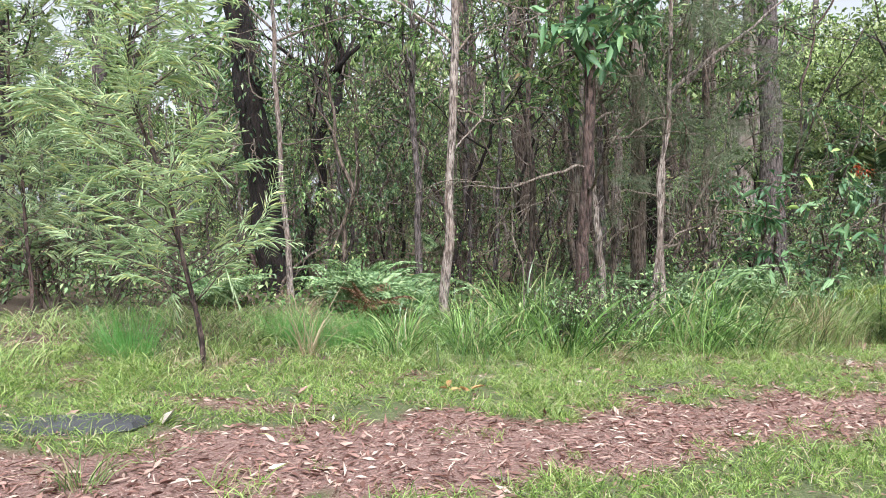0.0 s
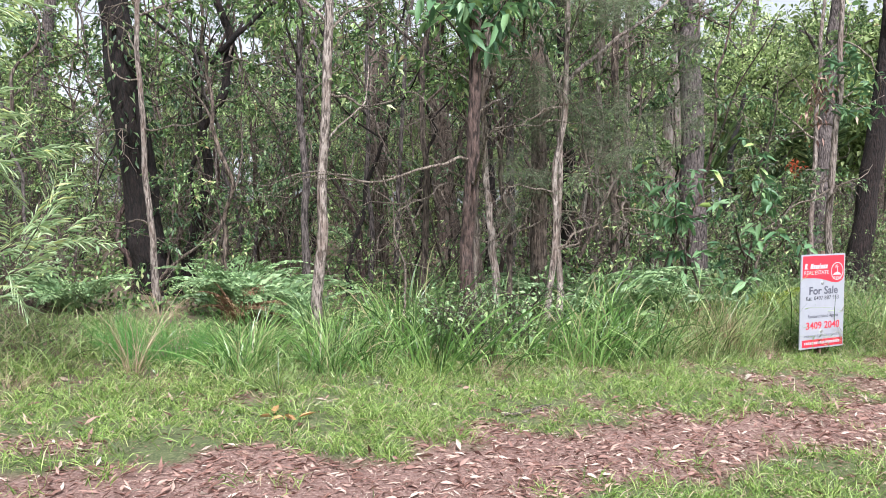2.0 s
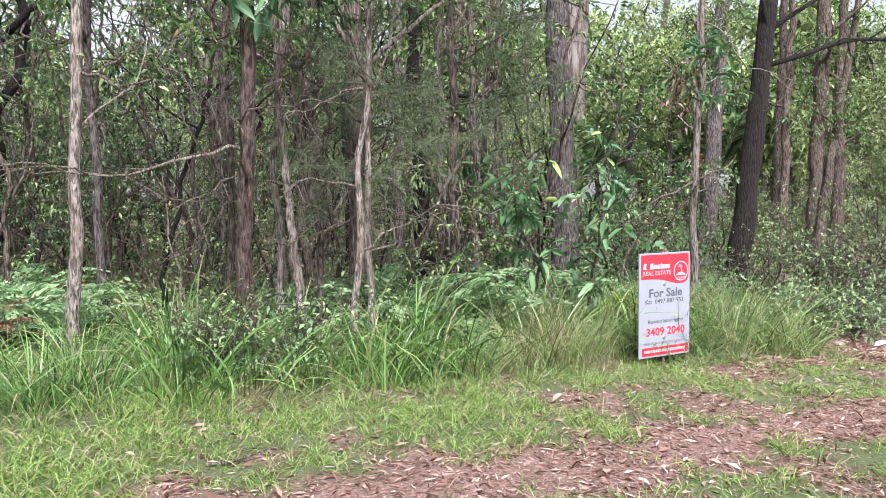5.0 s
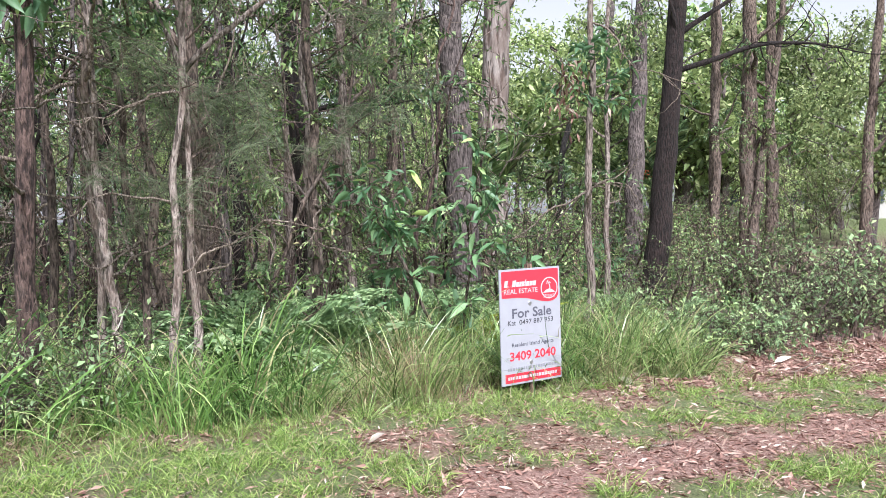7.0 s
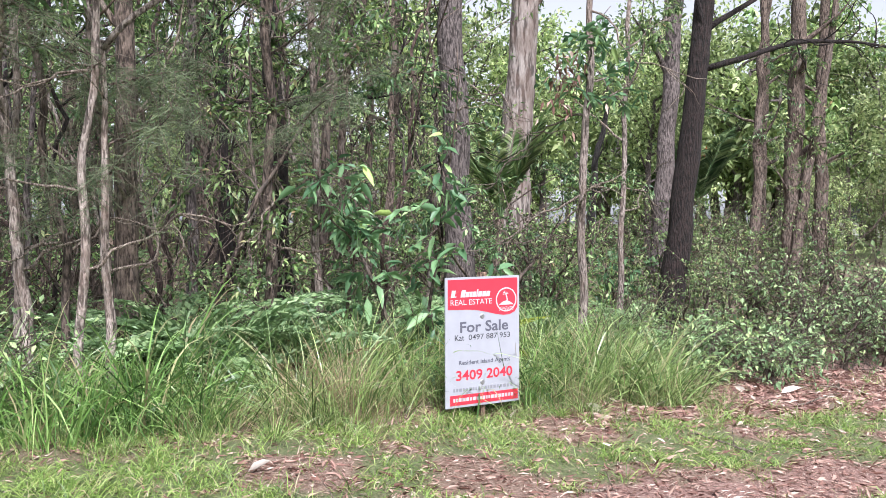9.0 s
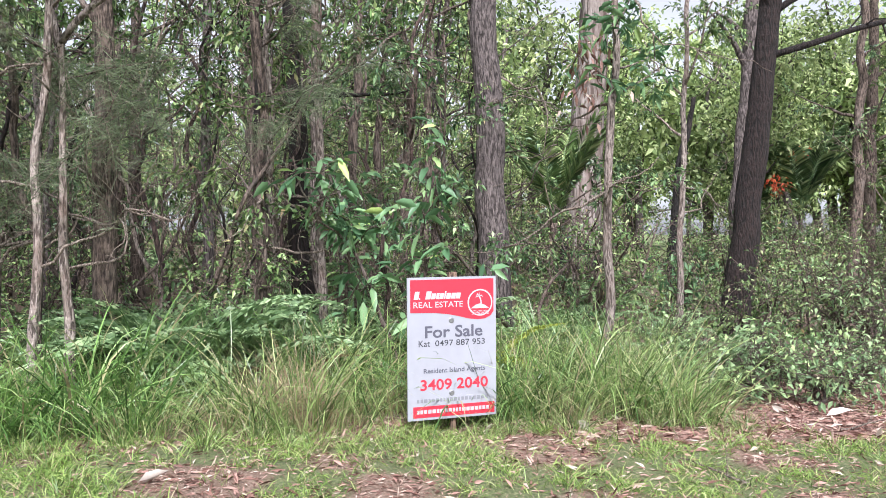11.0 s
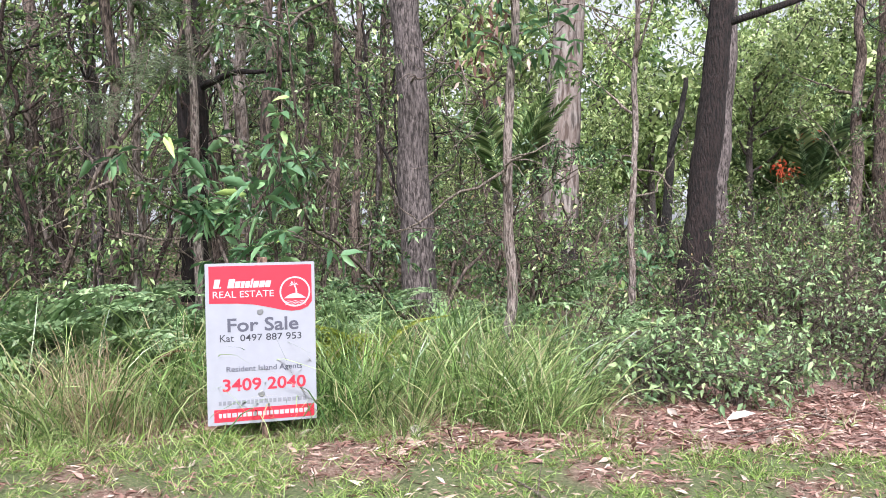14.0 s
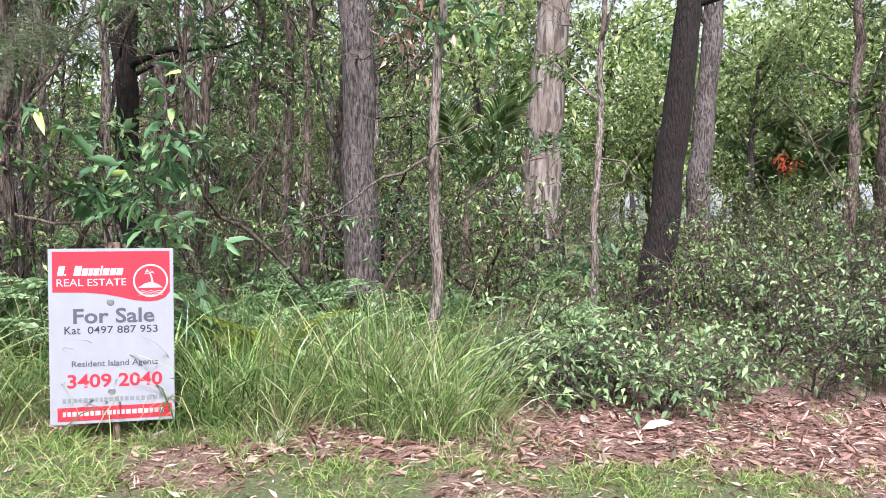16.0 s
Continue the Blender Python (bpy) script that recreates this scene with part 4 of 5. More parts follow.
MIXED = [sapling_meshes(130, LEAF_BUSH, 1.05, 400, 0.075, 0.42, 0.75, 5), sapling_meshes(131, LEAF_BUSH, 1.0, 380, 0.09, 0.42, 0.75, 5)]
for x, y, s, k in ((4.5, 2.7, 0.75, 0), (5.2, 3.0, 0.9, 1), (4.2, 3.4, 0.75, 0), (5.6, 3.6, 1.0, 0), (6.2, 3.5, 1.2, 1), (5.0, 4.2, 1.0, 0), (2.2, 3.4, 0.6, 0), (6.8, 4.2, 1.3, 0), (4.6, 5.0, 0.9, 1), (5.8, 4.8, 1.1, 0)):
    shrub(0, x, y, s, x * 3, "tangled grey-green bush at the wood's edge", "bush", "bush", MIXED[k])
for x, y, s, k in ((-2.95, -0.95, 0.6, 0), (-2.75, -0.7, 0.65, 1), (-3.1, -1.1, 0.5, 0), (-3.4, -0.9, 0.55, 1), (-7.6, -0.6, 0.9, 0), (-8.4, -0.2, 1.1, 1), (-9.2, 0.2, 1.2, 0), (-7.3, 0.6, 1.0, 0)):
    shrub(0, x, y, s, x * 3, "small leafy shrub among tall grass", "bush", "bush", MIXED[k])


def undergrowth():
    """Low leaves all over the forest floor."""
    n = 70000
    x, y = -12 + 24 * rng.random(n), 0.6 + 15 * rng.random(n) ** 1.3
    keep = (verge(x, y) > 2.2 + 0.7 * (x > 1)) & (lattice(x, y, 0.7, 41) > 0.3)
    x, y = x[keep], y[keep]
    z = height(x, y) + 0.42 * rng.random(len(x)) * lattice(x, y, 0.5, 42)
    way = unit(rng.normal(size=(len(x), 3)) + [0, 0, 0.5])
    s = 0.045 + 0.06 * rng.random(len(x))
    v, f = leaves(np.stack([x, y, z], -1), way, s, s * 0.45)
    tagged(new("undergrowth", mesh_of("undergrowth", v, f, LEAF)), "low green leafy undergrowth on the forest floor", "undergrowth", kind="stuff")


undergrowth()


# ---- palms and flowers deeper in ----
def palm(x, y, tall, fronds, size, seed, label):
    r = np.random.default_rng(seed)
    t = tagged(new("palm"), label, "palm")
    t.location = (x, y, float(height(x, y)) - 0.05)
    line = bent((0, 0, 0), (0.05, 0, 1), tall, 0.2, 10, 0.02, r)
    hang("trunk", mesh_of("trunk", *tube(line, np.linspace(0.07, 0.05, 11), 10, 0.06, r), BARK["brown"], True), t)
    for k in range(fronds):
        a = k * 2.4 + r.random()
        q = bent(line[-1], (math.cos(a), math.sin(a), 3.2), size * (0.8 + 0.4 * r.random()), -1.0, 20, 0.02, r)
        b, w, l = [], [], []
        for i in range(3, 21):
            tang = unit(q[i] - q[i - 1])
            side = unit(np.cross(tang, [0, 0, 1.0]))
            for c in (0, 0.5):
                for e in (-1, 1):
                    b.append(q[i] - (q[i] - q[i - 1]) * c)
                    w.append(side * e + tang * 0.8 + [0, 0, 0.15])
                    l.append(size * 0.26 * math.sin(0.35 + 2.5 * i / 21))
        l = np.array(l)
        fr = hang("frond", mesh_of("frond", *leaves(np.array(b), np.array(w), l, 0.03, 0.2, 0.2, False, r), LEAF if x < 5 else LEAF_DARK), t)
        hang("rib", mesh_of("rib", *tube(q, np.linspace(0.014, 0.004, 21), 5), FERN), fr)


palm(1.25, 6.6, 1.3, 7, 1.6, 3, "young green feather palm between the trunks")
palm(8.4, 16.4, 1.6, 12, 2.4, 4, "dark green feather palm in the open woodland")
palm(7.6, 17.5, 1.2, 10, 2.2, 5, "dark green feather palm in the open woodland")
for n, (x, y, z) in enumerate(((8.35, 16.2, 3.3), (7.5, 15.6, 2.6), (7.7, 15.7, 2.4))):
    q = np.random.default_rng(n)
    t = tagged(new("flowering_plant"), "orange-red flower spray on a tall stalk", "flower", "red flowers")
    t.location = (x, y, float(height(x, y)))
    rise = z - t.location[2]
    hang("stalk", mesh_of("stalk", *tube(bent((0, 0, -0.03), (0.05, 0, 1), rise, 0.1, 8, 0.03, q), np.linspace(0.012, 0.006, 9), 5), FERN), t)
    base = q.normal(size=(36, 3)) * [0.15, 0.1, 0.1] + [0.03, 0, rise]
    hang("blossom", mesh_of("petals", *leaves(base, q.normal(size=(36, 3)), 0.12, 0.05, r=q), FLOWER), t, "orange-red petals")


# ---- far woodland all round ----
def far_tree_meshes(seed, material, tall, count=80, leaf=0.26):
    r = np.random.default_rng(seed)
    lv, st = [], []
    trunk = bent((0, 0, -0.1), (0.05, 0, 1), tall * 0.75, 0.3, 12, 0.05, r)
    st.append(tube(trunk, np.linspace(0.2, 0.06, 13), 8))
    for k in range(17):
        at = trunk[int(3 + 9.9 * (k + r.random()) / 17)]
        line = bent(at, (*r.normal(size=2), 0.55), tall * 0.3 * (0.6 + 0.5 * r.random()), 0.3, 7, 0.15, r)
        st.append(sliver(line, 0.06))
        c = line[r.integers(3, 8, count)] + r.normal(size=(count, 3)) * [0.036 * tall, 0.036 * tall, 0.024 * tall]
        s = leaf * (1 + 0.9 * r.random(count))
        lv.append(leaves(c, r.normal(size=(count, 3)) + [0, 0, -0.3], s, s * 0.5, r=r))
    return mesh_of("trunk", *joined(st), BARK["grey"], True), mesh_of("crown", *joined(lv), material)


# All crowns but one use the leaf colour that has sunlit haze painted in.
FAR = [far_tree_meshes(200, LEAF_FAR_LIT, 9), far_tree_meshes(201, LEAF_FAR_LIT, 11), far_tree_meshes(202, LEAF, 10), far_tree_meshes(203, LEAF_FAR_LIT, 7), far_tree_meshes(204, LEAF_FAR_LIT, 9, 210, 0.13), far_tree_meshes(205, LEAF_FAR_LIT, 10, 210, 0.12)]


def in_gap(x, y):
    """The clearing that lets the sky through between the far trees."""
    return 12 < y < 36 and abs(x - (3.7 + 0.11 * (y - 13))) < 0.8


def far_tree(x, y, scale, turn, kind):
    if in_gap(x, y):
        return
    t = tagged(new("far_tree"), "distant gum tree beyond the wood, leaves mostly coloured sunlit pale", "tree", "far woodland")
    t.location = (x, y, float(height(x, y)) - 0.1)
    t.rotation_euler[2], t.scale = turn, (scale, scale, scale)
    hang("trunk", FAR[kind][0], t)
    hang("crown", FAR[kind][1], t)


r = np.random.default_rng(44)
for _ in range(60):
    y = 24 + 34 * r.random()
    x = (r.random() * 1.7 - 0.85) * (y + 8) - 1
    far_tree(x, y, (0.75 + 0.5 * r.random()) * (1.0 if x > 2 else 1.1), 6.28 * r.random(), int(r.integers(4)))
for _ in range(4):
    y = 13.5 + 8 * r.random()
    x = 1.5 + 0.25 * (y - 13) + 14 * r.random()
    if abs(x - (4.4 + 0.3 * (y - 13))) > 1.0:
        far_tree(x, y, 0.6 + 0.3 * r.random(), 6.28 * r.random(), int(r.choice([4, 5])))
for _ in range(15):
    y = 20 + 11 * r.random()
    x = 0.5 + 20 * r.random()
    if abs(x - (-1 + 0.67 * (y + 5.7))) > 1.6:
        far_tree(x, y, 0.8 + 0.35 * r.random(), 6.28 * r.random(), int(r.choice([0, 4, 5])))
for x, y, s, k in ((1.0, 15.0, 0.95, 4), (0.1, 18.0, 1.0, 4), (-1.6, 15.5, 0.9, 5), (13.5, 24.0, 1.1, 4), (17.0, 26.0, 1.2, 5), (20.5, 27.0, 1.1, 4), (15.5, 31.0, 1.3, 5), (24.0, 30.0, 1.2, 5), (10.0, 27.0, 1.1, 5), (5.5, 38.0, 0.8, 5), (8.0, 39.0, 0.9, 4), (3.2, 40.0, 0.75, 4), (11.5, 37.0, 1.2, 5), (28.0, 33.0, 1.3, 4), (6.6, 43.0, 0.9, 5), (21.5, 22.0, 1.0, 5), (17.5, 20.5, 0.9, 4), (2.4, 21.0, 1.0, 5)):
    far_tree(x, y, s, x * 3, k)
for _ in range(16):
    a = math.pi + (r.random() - 0.5) * 3.6
    d = 26 + 16 * r.random()
    far_tree(-1 + d * math.sin(a), -5 + d * math.cos(a), 0.9 + 0.4 * r.random(), 6.28 * r.random(), int(r.integers(4)))


# ---- a house far behind the trees ----
def house(x, y, turn):
    h = tagged(new("house"), "pale distant house with a light metal roof behind trees", "house")
    h.location, h.rotation_euler[2] = (x, y, float(height(x, y)) - 0.1), turn
    wall = plain_material("house_wall", (0.55, 0.53, 0.5), 0.8)
    roof = plain_material("house_roof", (0.7, 0.72, 0.74), 0.35)
    glass = plain_material("house_glass", (0.08, 0.1, 0.12), 0.1)
    bm = bmesh.new()
    bmesh.ops.create_cube(bm, size=1)
    for v in bm.verts:
        v.co = (v.co.x * 11, v.co.y * 7, 1.4 + v.co.z * 2.8)
    part("wall", bm, wall, h)
    bm = bmesh.new()
    rows = [[bm.verts.new((sx * 6.1, yy, z)) for sx in (-1, 1)] for yy, z in ((-4.1, 2.6), (0, 4.3), (4.1, 2.6), (4.1, 2.75), (0, 4.5), (-4.1, 2.75))]
    for k in range(6):
        bm.faces.new([rows[k][0], rows[k][1], rows[(k + 1) % 6][1], rows[(k + 1) % 6][0]])
    bm.faces.new([q[0] for q in rows])
    bm.faces.new([q[1] for q in rows[::-1]])
    bmesh.ops.recalc_face_normals(bm, faces=bm.faces)
    part("roof", bm, roof, h, "light grey metal roof")
    for k in (-3.4, 0, 3.4):
        bm = bmesh.new()
        bmesh.ops.create_cube(bm, size=1)
        for v in bm.verts:
            v.co = (k + v.co.x * 1.6, -3.52 + v.co.y * 0.08, 1.5 + v.co.z * 1.1)
        part("window", bm, glass, h)


house(27, 38, -0.5)
r = np.random.default_rng(45)
for n in range(12):
    y = 13 + 10 * r.random()
    shrub(7, -1 + 0.67 * (y + 5.7) + 3.2 * (r.random() - 0.5), y, 0.75 + 0.35 * r.random(), 6.28 * r.random())


# ---- sticks and dead brush ----
def stick(name, label, start, way, length, r0, seed, rise=0.0, wob=0.12, forks=3, group="", skin=TWIG):
    r = np.random.default_rng(seed)
    t = tagged(new(name), label, "branch", group)
    t.location = start
    line = bent((0, 0, 0), way, length, rise, 16, wob, r)
    pieces = [tube(line, np.linspace(r0, r0 * 0.3, 17), 6)]
    hang("main_stem", mesh_of("main_stem", *pieces[0], skin, True), t)
    for k in range(forks):
        q = bent(line[int(5 + r.random() * 10)], unit(np.array(way, float)) + r.normal(size=3) * 0.6, length * 0.35, rise, 8, wob, r)
        hang("side_twig", mesh_of("side_twig", *tube(q, np.linspace(r0 * 0.5, 0.0015, 9), 5), skin, True), t)


def on_ground(x, y, up=0.0):
    return (x, y, float(height(x, y)) + up)


r = np.random.default_rng(55)
stick("dead_branch", "pale bent dead branch rising out of tall grass", on_ground(-3.75, -0.4), (0.25, 0, 1), 1.5, 0.014, 1, -0.6, 0.12, 4)
for n in range(40):
    x = -8 + 8.2 * r.random()
    y = 1.2 + 0.3 * max(x, 0) + 4.5 * r.random()
    a = r.random() * 6.28
    stick("dead_branch", "thin pale dead branch leaning in the undergrowth", on_ground(x, y), (math.cos(a), math.sin(a) * 0.5, 0.5 + 1.3 * r.random()), 1.0 + 1.8 * r.random(), 0.006 + 0.008 * r.random(), 300 + n, -0.2, 0.16, 5, "dead branches")
for n in range(22):
    x = 4.3 + 1.6 * r.random()
    y = 2.5 + 0.35 * (x - 4.3) + 1.0 * r.random()
    a = r.random() * 6.28
    stick("dry_twig", "dry grey-brown twig in a tangled brush heap", on_ground(x, y), (math.cos(a), math.sin(a), 1.0), 0.9 + 0.6 * r.random(), 0.005, 400 + n, -1.6, 0.2, 5, "brush heap")
for n, (x, y, a, ln) in enumerate(((-4.2, -4.5, 0.1, 0.7), (-4.1, -4.7, 0.25, 0.55), (-2.0, -2.1, 1.2, 0.5), (0.6, -1.4, 0.4, 0.4), (1.9, -0.6, 2.2, 0.45), (-0.3, -1.7, 2.9, 0.4), (3.0, 0.9, 0.3, 0.5), (3.9, 1.4, 2.6, 0.6), (-3.1, -2.6, 0.2, 0.4))):
    stick("fallen_stick", "short fallen stick on the leaf-strewn track", on_ground(x, y, 0.012), (math.cos(a), math.sin(a), -0.05), ln, 0.009, 500 + n, 0.05, 0.07, 1, "fallen sticks")
for n in range(14):
    a = n * 0.45
    stick("dead_frond", "dark dead frond and bark heaped at the gum's foot", on_ground(2.1 + 0.5 * math.cos(a), 10.2 + 0.5 * math.sin(a), -0.02), (math.cos(a), math.sin(a), 1.1), 0.95, 0.03, 600 + n, -1.6, 0.16, 6, "dead fronds", BARK["red"] if n % 3 else BARK["black"])


# ---- slab beside the track ----
def build_slab():
    dark = plain_material("slab_dark", (0.075, 0.075, 0.08), 0.85, 0.4)
    bm = bmesh.new()
    q = np.random.default_rng(8)
    ring = []
    for k in range(22):
        a = k * 2 * math.pi / 22
        j = 1 + 0.16 * q.random()
        ring.append(bm.verts.new((0.42 * math.cos(a) * j, 0.15 * math.sin(a) * j, 0.0)))
    f = bm.faces.new(ring)
    e = bmesh.ops.extrude_face_region(bm, geom=[f])
    for v in e["geom"]:
        if isinstance(v, bmesh.types.BMVert):
            v.co.z += 0.035
            v.co.x *= 0.96
            v.co.y *= 0.93
    bmesh.ops.recalc_face_normals(bm, faces=bm.faces)
    me = bpy.data.meshes.new("flat_stone")
    bm.to_mesh(me)
    bm.free()
    me.materials.append(dark)
    ob = tagged(new("flat_stone", me), "flat dark grey stone set in the grass", "stone")
    ob.location, ob.rotation_euler[2] = on_ground(-6.36, -4.06, -0.008), 0.15


build_slab()


# ---- tall grass ----
def clump_mesh(seed, count, tall, width, bend, lean, material, segs=5, foot=0.09):
    r = np.random.default_rng(seed)
    a = r.random(count) * 6.28
    rad = foot * np.sqrt(r.random(count))
    base = np.stack([rad * np.cos(a), rad * np.sin(a), -0.02 + 0 * a], -1)
    out = lean * (0.15 + 1.1 * r.random(count) ** 1.5)
    way = np.stack([np.cos(a) * out, np.sin(a) * out, 1 + 0 * a], -1) + r.normal(size=(count, 3)) * [0.16, 0.16, 0]
    v, f = blades(base, way, tall * (0.3 + 0.75 * r.random(count)), width * (0.45 + 0.8 * r.random(count)), bend * (0.15 + 1.25 * r.random(count)), segs, r)
    return mesh_of("blades", v, f, material, True)


TALL_CLUMPS = [clump_mesh(600 + n, 62, 0.95, 0.015, 1.05, 0.55, LUSH, 6, 0.2) for n in range(5)]
TALL_FINE = [clump_mesh(620 + n, 70, 0.98, 0.0085, 0.9, 0.5, TALL, 6, 0.22) for n in range(3)]
MID_CLUMPS = [clump_mesh(640 + n, 70, 0.45, 0.0085, 0.9, 0.7, TALL, 4) for n in range(3)]
FINE_TUFT = clump_mesh(660, 420, 0.72, 0.0035, 0.35, 0.45, TUFT, 3, 0.16)
SEED_CLUMP = clump_mesh(670, 46, 1.25, 0.009, 0.5, 0.3, STRAW, 4, 0.08)
PLUME = clump_mesh(672, 60, 0.95, 0.007, 0.4, 0.14, STRAW, 4, 0.05)
DRY_CLUMP = clump_mesh(671, 90, 0.6, 0.006, 1.0, 0.8, STRAW, 4, 0.12)


def clump(x, y, me, scale, turn, label, high=1.0):
    t = tagged(new("grass_clump", me), label, "grass clump", "grass clumps")
    t.location = on_ground(x, y)
    t.rotation_euler = (0.14 * math.sin(turn * 7), 0.14 * math.cos(turn * 5), turn)
    t.scale = (scale, scale, scale * high)


r = np.random.default_rng(66)
n = 0
while n < 235:
    x = -4.9 + 8.0 * r.random() if n < 200 else 0.55 + 1.5 * r.random()
    v = 1.55 + 1.9 * r.random() ** 1.3 + 0.25 * (x > 2)
    y = v - 1.4 + (0.46 if x < 0 else 0.33) * x
    near_sign = -0.35 < x < 0.85 and y < 0.42
    bare = x > 2.05
    if near_sign or bare:
        continue
    wide = x < -1.5
    me = TALL_CLUMPS[int(r.integers(5))] if wide and r.random() < 0.75 or r.random() < 0.25 else TALL_FINE[int(r.integers(3))]
    size = (0.6 + 0.7 * r.random()) * (1.0 if -3.9 < x else 0.7)
    clump(x, y, me, size, 6.28 * r.random(), "tall arching green grass at the wood's edge")
    n += 1
def build_verge_grass():
    n = 9000
    x = -10 + 5.6 * rng.random(n)
    y = 1.4 + 2.9 * rng.random(n) - 1.4 + 0.46 * x
    keep = lattice(x, y, 0.45, 61) > 0.35
    x, y = x[keep], y[keep]
    base = np.stack([x, y, height(x, y) - 0.01], -1)
    m = len(x)
    v, f = blades(base, rng.normal(size=(m, 3)) * [0.4, 0.4, 0] + [0, 0, 1], 0.18 + 0.35 * rng.random(m) * lattice(x, y, 0.6, 62), 0.008, 0.4 + 0.8 * rng.random(m), 4)
    tagged(new("verge_grass", mesh_of("verge_grass", v, f, TALL)), "medium green grass on the verge", "grass", kind="stuff")


build_verge_grass()
for _ in range(45):
    x = -4.6 + 7.0 * r.random()
    v = 1.2 + 0.5 * r.random()
    y = v - 1.4 + (0.46 if x < 0 else 0.33) * x
    if not -0.2 < x < 0.75:
        clump(x, y, MID_CLUMPS[int(r.integers(3))], 0.4 + 0.35 * r.random(), 6.28 * r.random(), "low green grass tuft on the verge")
for x, y, s in ((-6.64, -2.4, 0.9), (-6.8, -2.3, 0.8), (-5.55, -1.6, 0.75), (-5.3, -1.5, 0.8), (-5.8, -1.4, 0.8), (-5.1, -1.3, 0.7)):
    clump(x, y, FINE_TUFT, s, x * 5, "fine-bladed bright green upright tuft")
for x, y, s in ((-0.65, -0.05, 0.95), (-0.58, 0.05, 0.85), (-0.95, 0.05, 0.75), (-0.2, 0.6, 0.7)):
    clump(x, y, PLUME, s, x * 6, "dry straw-coloured seed plume beside the sign")
clump(-5.85, -4.85, MID_CLUMPS[0], 0.8, 1.0, "dark green strappy tuft beside the track")
for x, y, s in ((-0.62, -0.05, 0.75), (-0.75, 0.1, 0.65), (-0.62, 1.1, 0.75), (-1.0, 0.2, 0.6), (-5.5, -1.9, 0.7)):
    clump(x, y, SEED_CLUMP, s, x * 4, "dry straw-coloured seed stalks in the grass")
for x, y, s in ((-1.1, -0.25, 0.8), (-0.55, -0.1, 0.8), (-0.75, 0.3, 0.95), (-1.25, 0.35, 0.9), (-0.4, 0.1, 0.7), (1.1, 0.5, 0.7), (1.6, 0.75, 0.8), (2.2, 1.0, 0.7), (-2.2, -0.75, 0.6), (-1.7, -0.5, 0.7), (-2.9, -1.1, 0.7), (-4.1, -1.2, 0.8), (-0.9, -0.1, 0.7), (-1.4, 0.1, 0.7), (-0.5, 0.4, 0.8), (-1.8, 0.3, 0.8), (-3.6, -1.2, 0.7), (-3.1, -1.35, 0.7), (-6.0, -2.5, 0.5), (-6.25, -2.65, 0.5), (-6.0, 0.3, 0.9), (1.9, 0.9, 0.5), (-2.4, -0.6, 0.6), (-0.2, 0.55, 0.7)):
    clump(x, y, DRY_CLUMP, s, x * 4, "dry bent straw-coloured grass")


for x, y, s in ((0.5, 0.1, 0.5), (0.12, -0.08, 0.3), (0.62, 0.12, 0.6), (-0.12, 0.0, 0.4), (0.3, 0.02, 0.25)):
    clump(x, y, MID_CLUMPS[1], s, x * 9, "thin grass tuft against the sign's foot")


# ---- short grass and leaf litter ----
def build_lawn():
    n = 21000
    x, y = -9 + 15.5 * rng.random(n), -6.8 + 9.4 * rng.random(n)
    v = verge(x, y)
    worn = track(x, y)
    chance = np.clip(1.1 - 1.2 * worn, 0.04, 1) * (0.25 + 1.3 * lattice(x, y, 0.32, 51)) * np.where(v > 1.7, 0.55, 1) * np.where(x > -1.5, 0.55, 1)
    keep = (v < 2.6) & (v > -4.2) & (rng.random(n) < chance)
    x, y, v = x[keep], y[keep], v[keep]
    per = 26
    k = np.repeat(np.arange(len(x)), per)
    m = len(k)
    px, py = x[k] + rng.normal(size=m) * 0.045, y[k] + rng.normal(size=m) * 0.045
    base = np.stack([px, py, height(px, py) - 0.006], -1)
    tall = (0.05 + 0.12 * lattice(px, py, 0.35, 52)) * (0.5 + 0.9 * rng.random(m)) * np.where(v[k] > 1.0, 1.35, 1)
    way = rng.normal(size=(m, 3)) * [0.55, 0.55, 0] + [0, 0, 1]
    vv, ff = blades(base, way, tall, 0.0032 + 0.0042 * rng.random(m), 0.3 + 0.8 * rng.random(m), 2)
    tagged(new("short_grass", mesh_of("short_grass", vv, ff, LAWN)), "short green grass on the verge and track", "grass", kind="stuff")


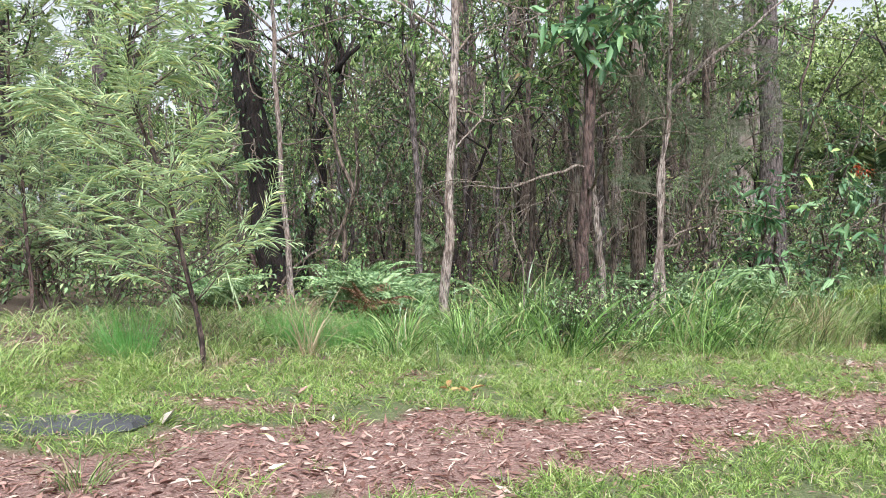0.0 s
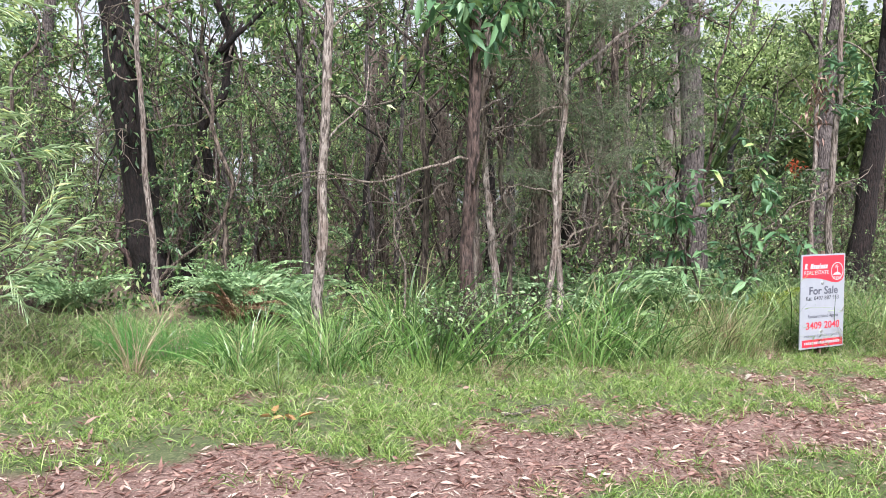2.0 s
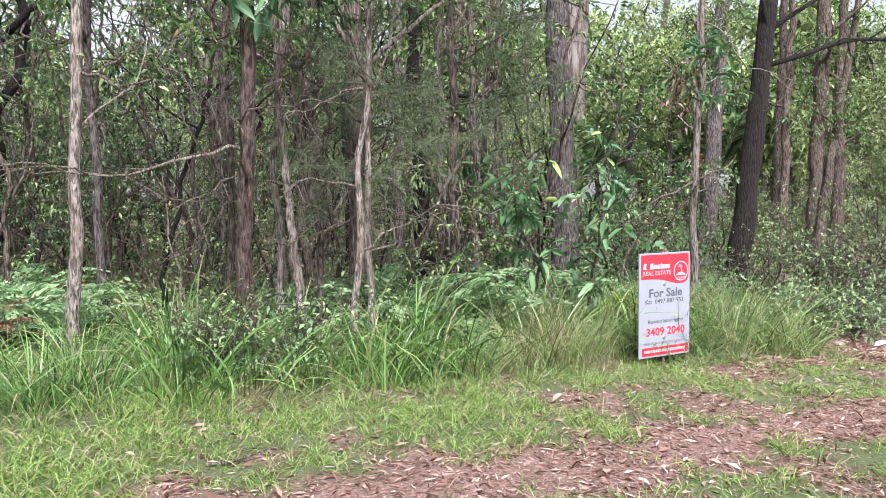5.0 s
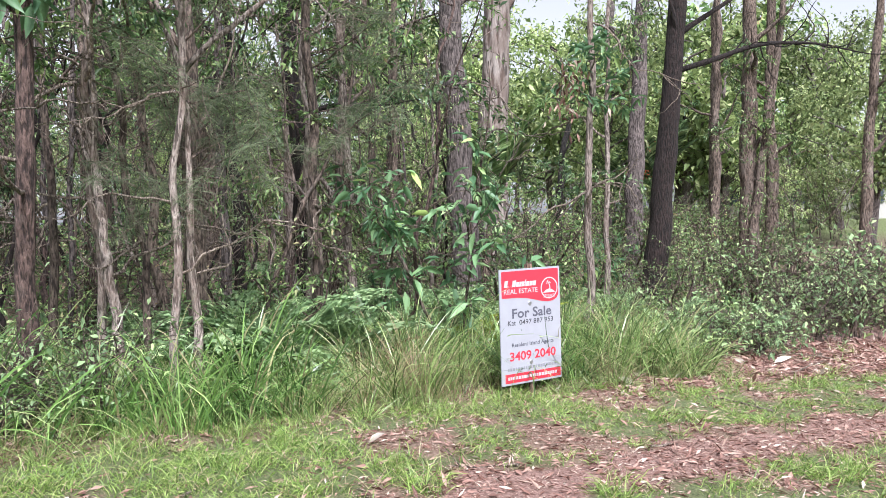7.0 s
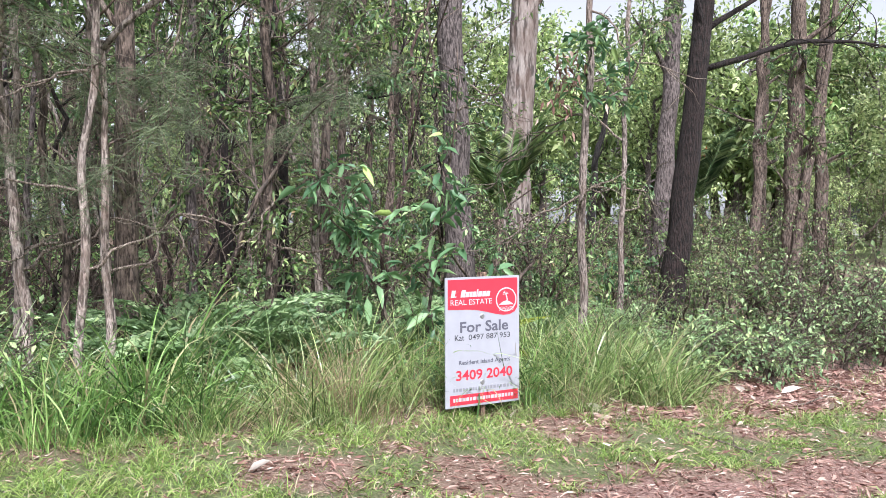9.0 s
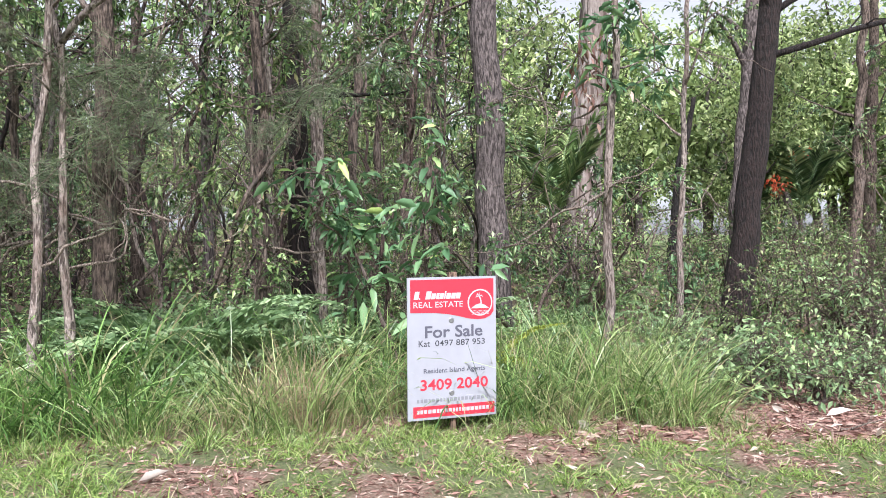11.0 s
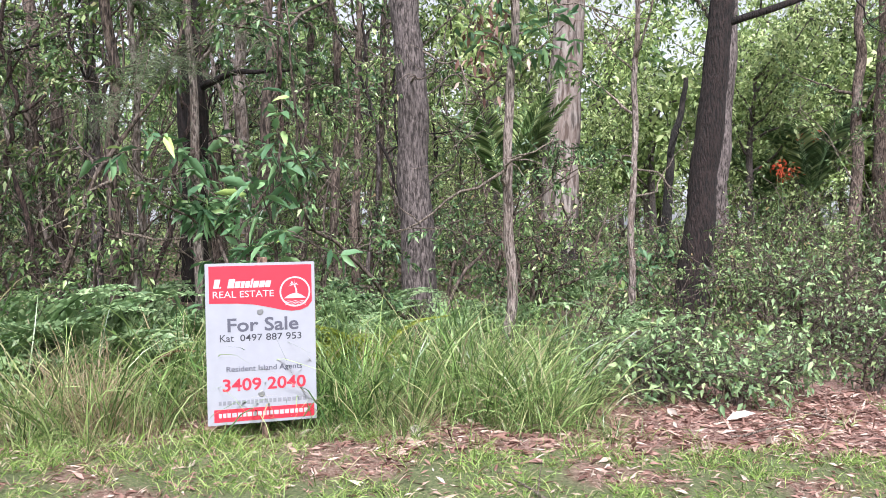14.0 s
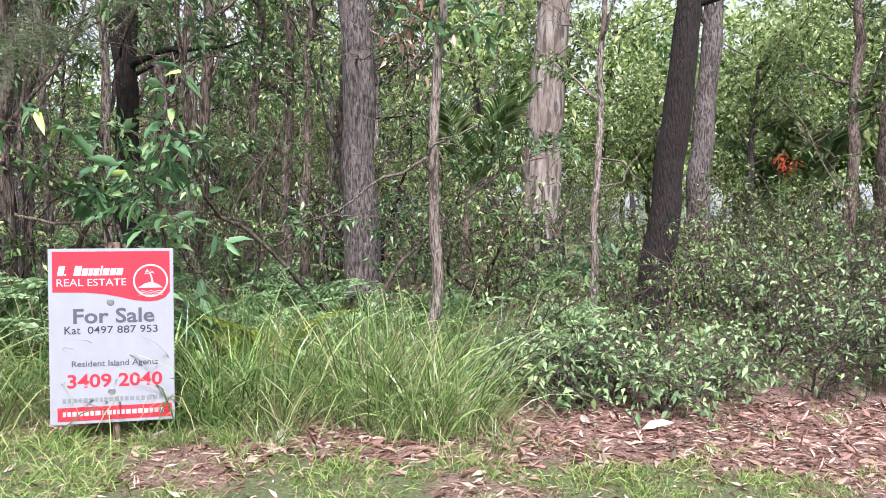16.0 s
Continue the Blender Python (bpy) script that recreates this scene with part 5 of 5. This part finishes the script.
def build_litter():
    n = 480000
    x, y = -8.5 + 14 * rng.random(n), -6.2 + 9 * rng.random(n)
    v = verge(x, y)
    chance = np.clip(track(x, y) + np.where(x > -1.5, 0.36, 0.19), 0, 1) * (0.55 + 0.5 * lattice(x, y, 0.3, 53))
    chance = np.where(v > 2.5, 0.3, chance)
    keep = (rng.random(n) < chance) & (v > -3) & (v < 4)
    x, y = x[keep], y[keep]
    m = len(x)
    base = np.stack([x, y, height(x, y) + 0.003 + 0.009 * rng.random(m)], -1)
    size = (0.012 + 0.075 * rng.random(m) ** 3.6) * np.where((x > 1.0) & (verge(x, y) > 0.8), 1.5, 1.0)
    way = rng.normal(size=(m, 3)) * [1, 1, 0.2]
    vv, ff = leaves(base, way, size, size * (0.09 + 0.24 * rng.random(m) ** 1.3), 0.35, -0.12 + 0.2 * rng.random((m, 1)))
    tagged(new("leaf_litter", mesh_of("leaf_litter", vv, ff, LITTER)), "dry pinkish brown fallen leaves and bark flakes", "leaf litter", kind="stuff")


build_lawn()
build_litter()


def fallen_leaf(x, y, size, turn, material, label):
    q = np.random.default_rng(int(size * 1000))
    v, f = leaves(np.zeros((1, 3)), np.array([[1.0, 0, 0.12]]), size, size * 0.42, 0.3, -0.1, True, q)
    ob = tagged(new("fallen_leaf", mesh_of("fallen_leaf", v, f, material)), label, "leaf", "large fallen leaves")
    ob.location, ob.rotation_euler[2] = on_ground(x, y, 0.02), turn


PALE_LEAF = leaf_material("dead_leaf_pale", [(0.0, (0.55, 0.48, 0.42)), (1.0, (0.68, 0.6, 0.52))], 0.1, 0.6)
ORANGE_LEAF = leaf_material("dead_leaf_orange", [(0.0, (0.5, 0.25, 0.1)), (1.0, (0.62, 0.36, 0.17))], 0.15, 0.6)
for x, y, s, a in ((-5.84, -4.0, 0.16, 1.5), (3.05, 1.27, 0.2, 0.1), (1.68, 0.57, 0.15, 0.4), (1.15, 0.22, 0.16, 2.0), (0.35, 0.5, 0.15, 2.6), (-1.1, -1.35, 0.14, 0.7), (3.8, 1.6, 0.14, 1.2), (2.74, 1.27, 0.13, 2.0), (0.47, 0.1, 0.13, 1.0)):
    fallen_leaf(x, y, s, a, PALE_LEAF, "large pale curled dead leaf on the ground")
for n in range(7):
    fallen_leaf(-4.4 + 0.07 * (n % 3), -2.95 + 0.05 * (n // 3), 0.07 + 0.006 * n, n * 1.3, ORANGE_LEAF, "orange-brown curled dead leaf on grass")
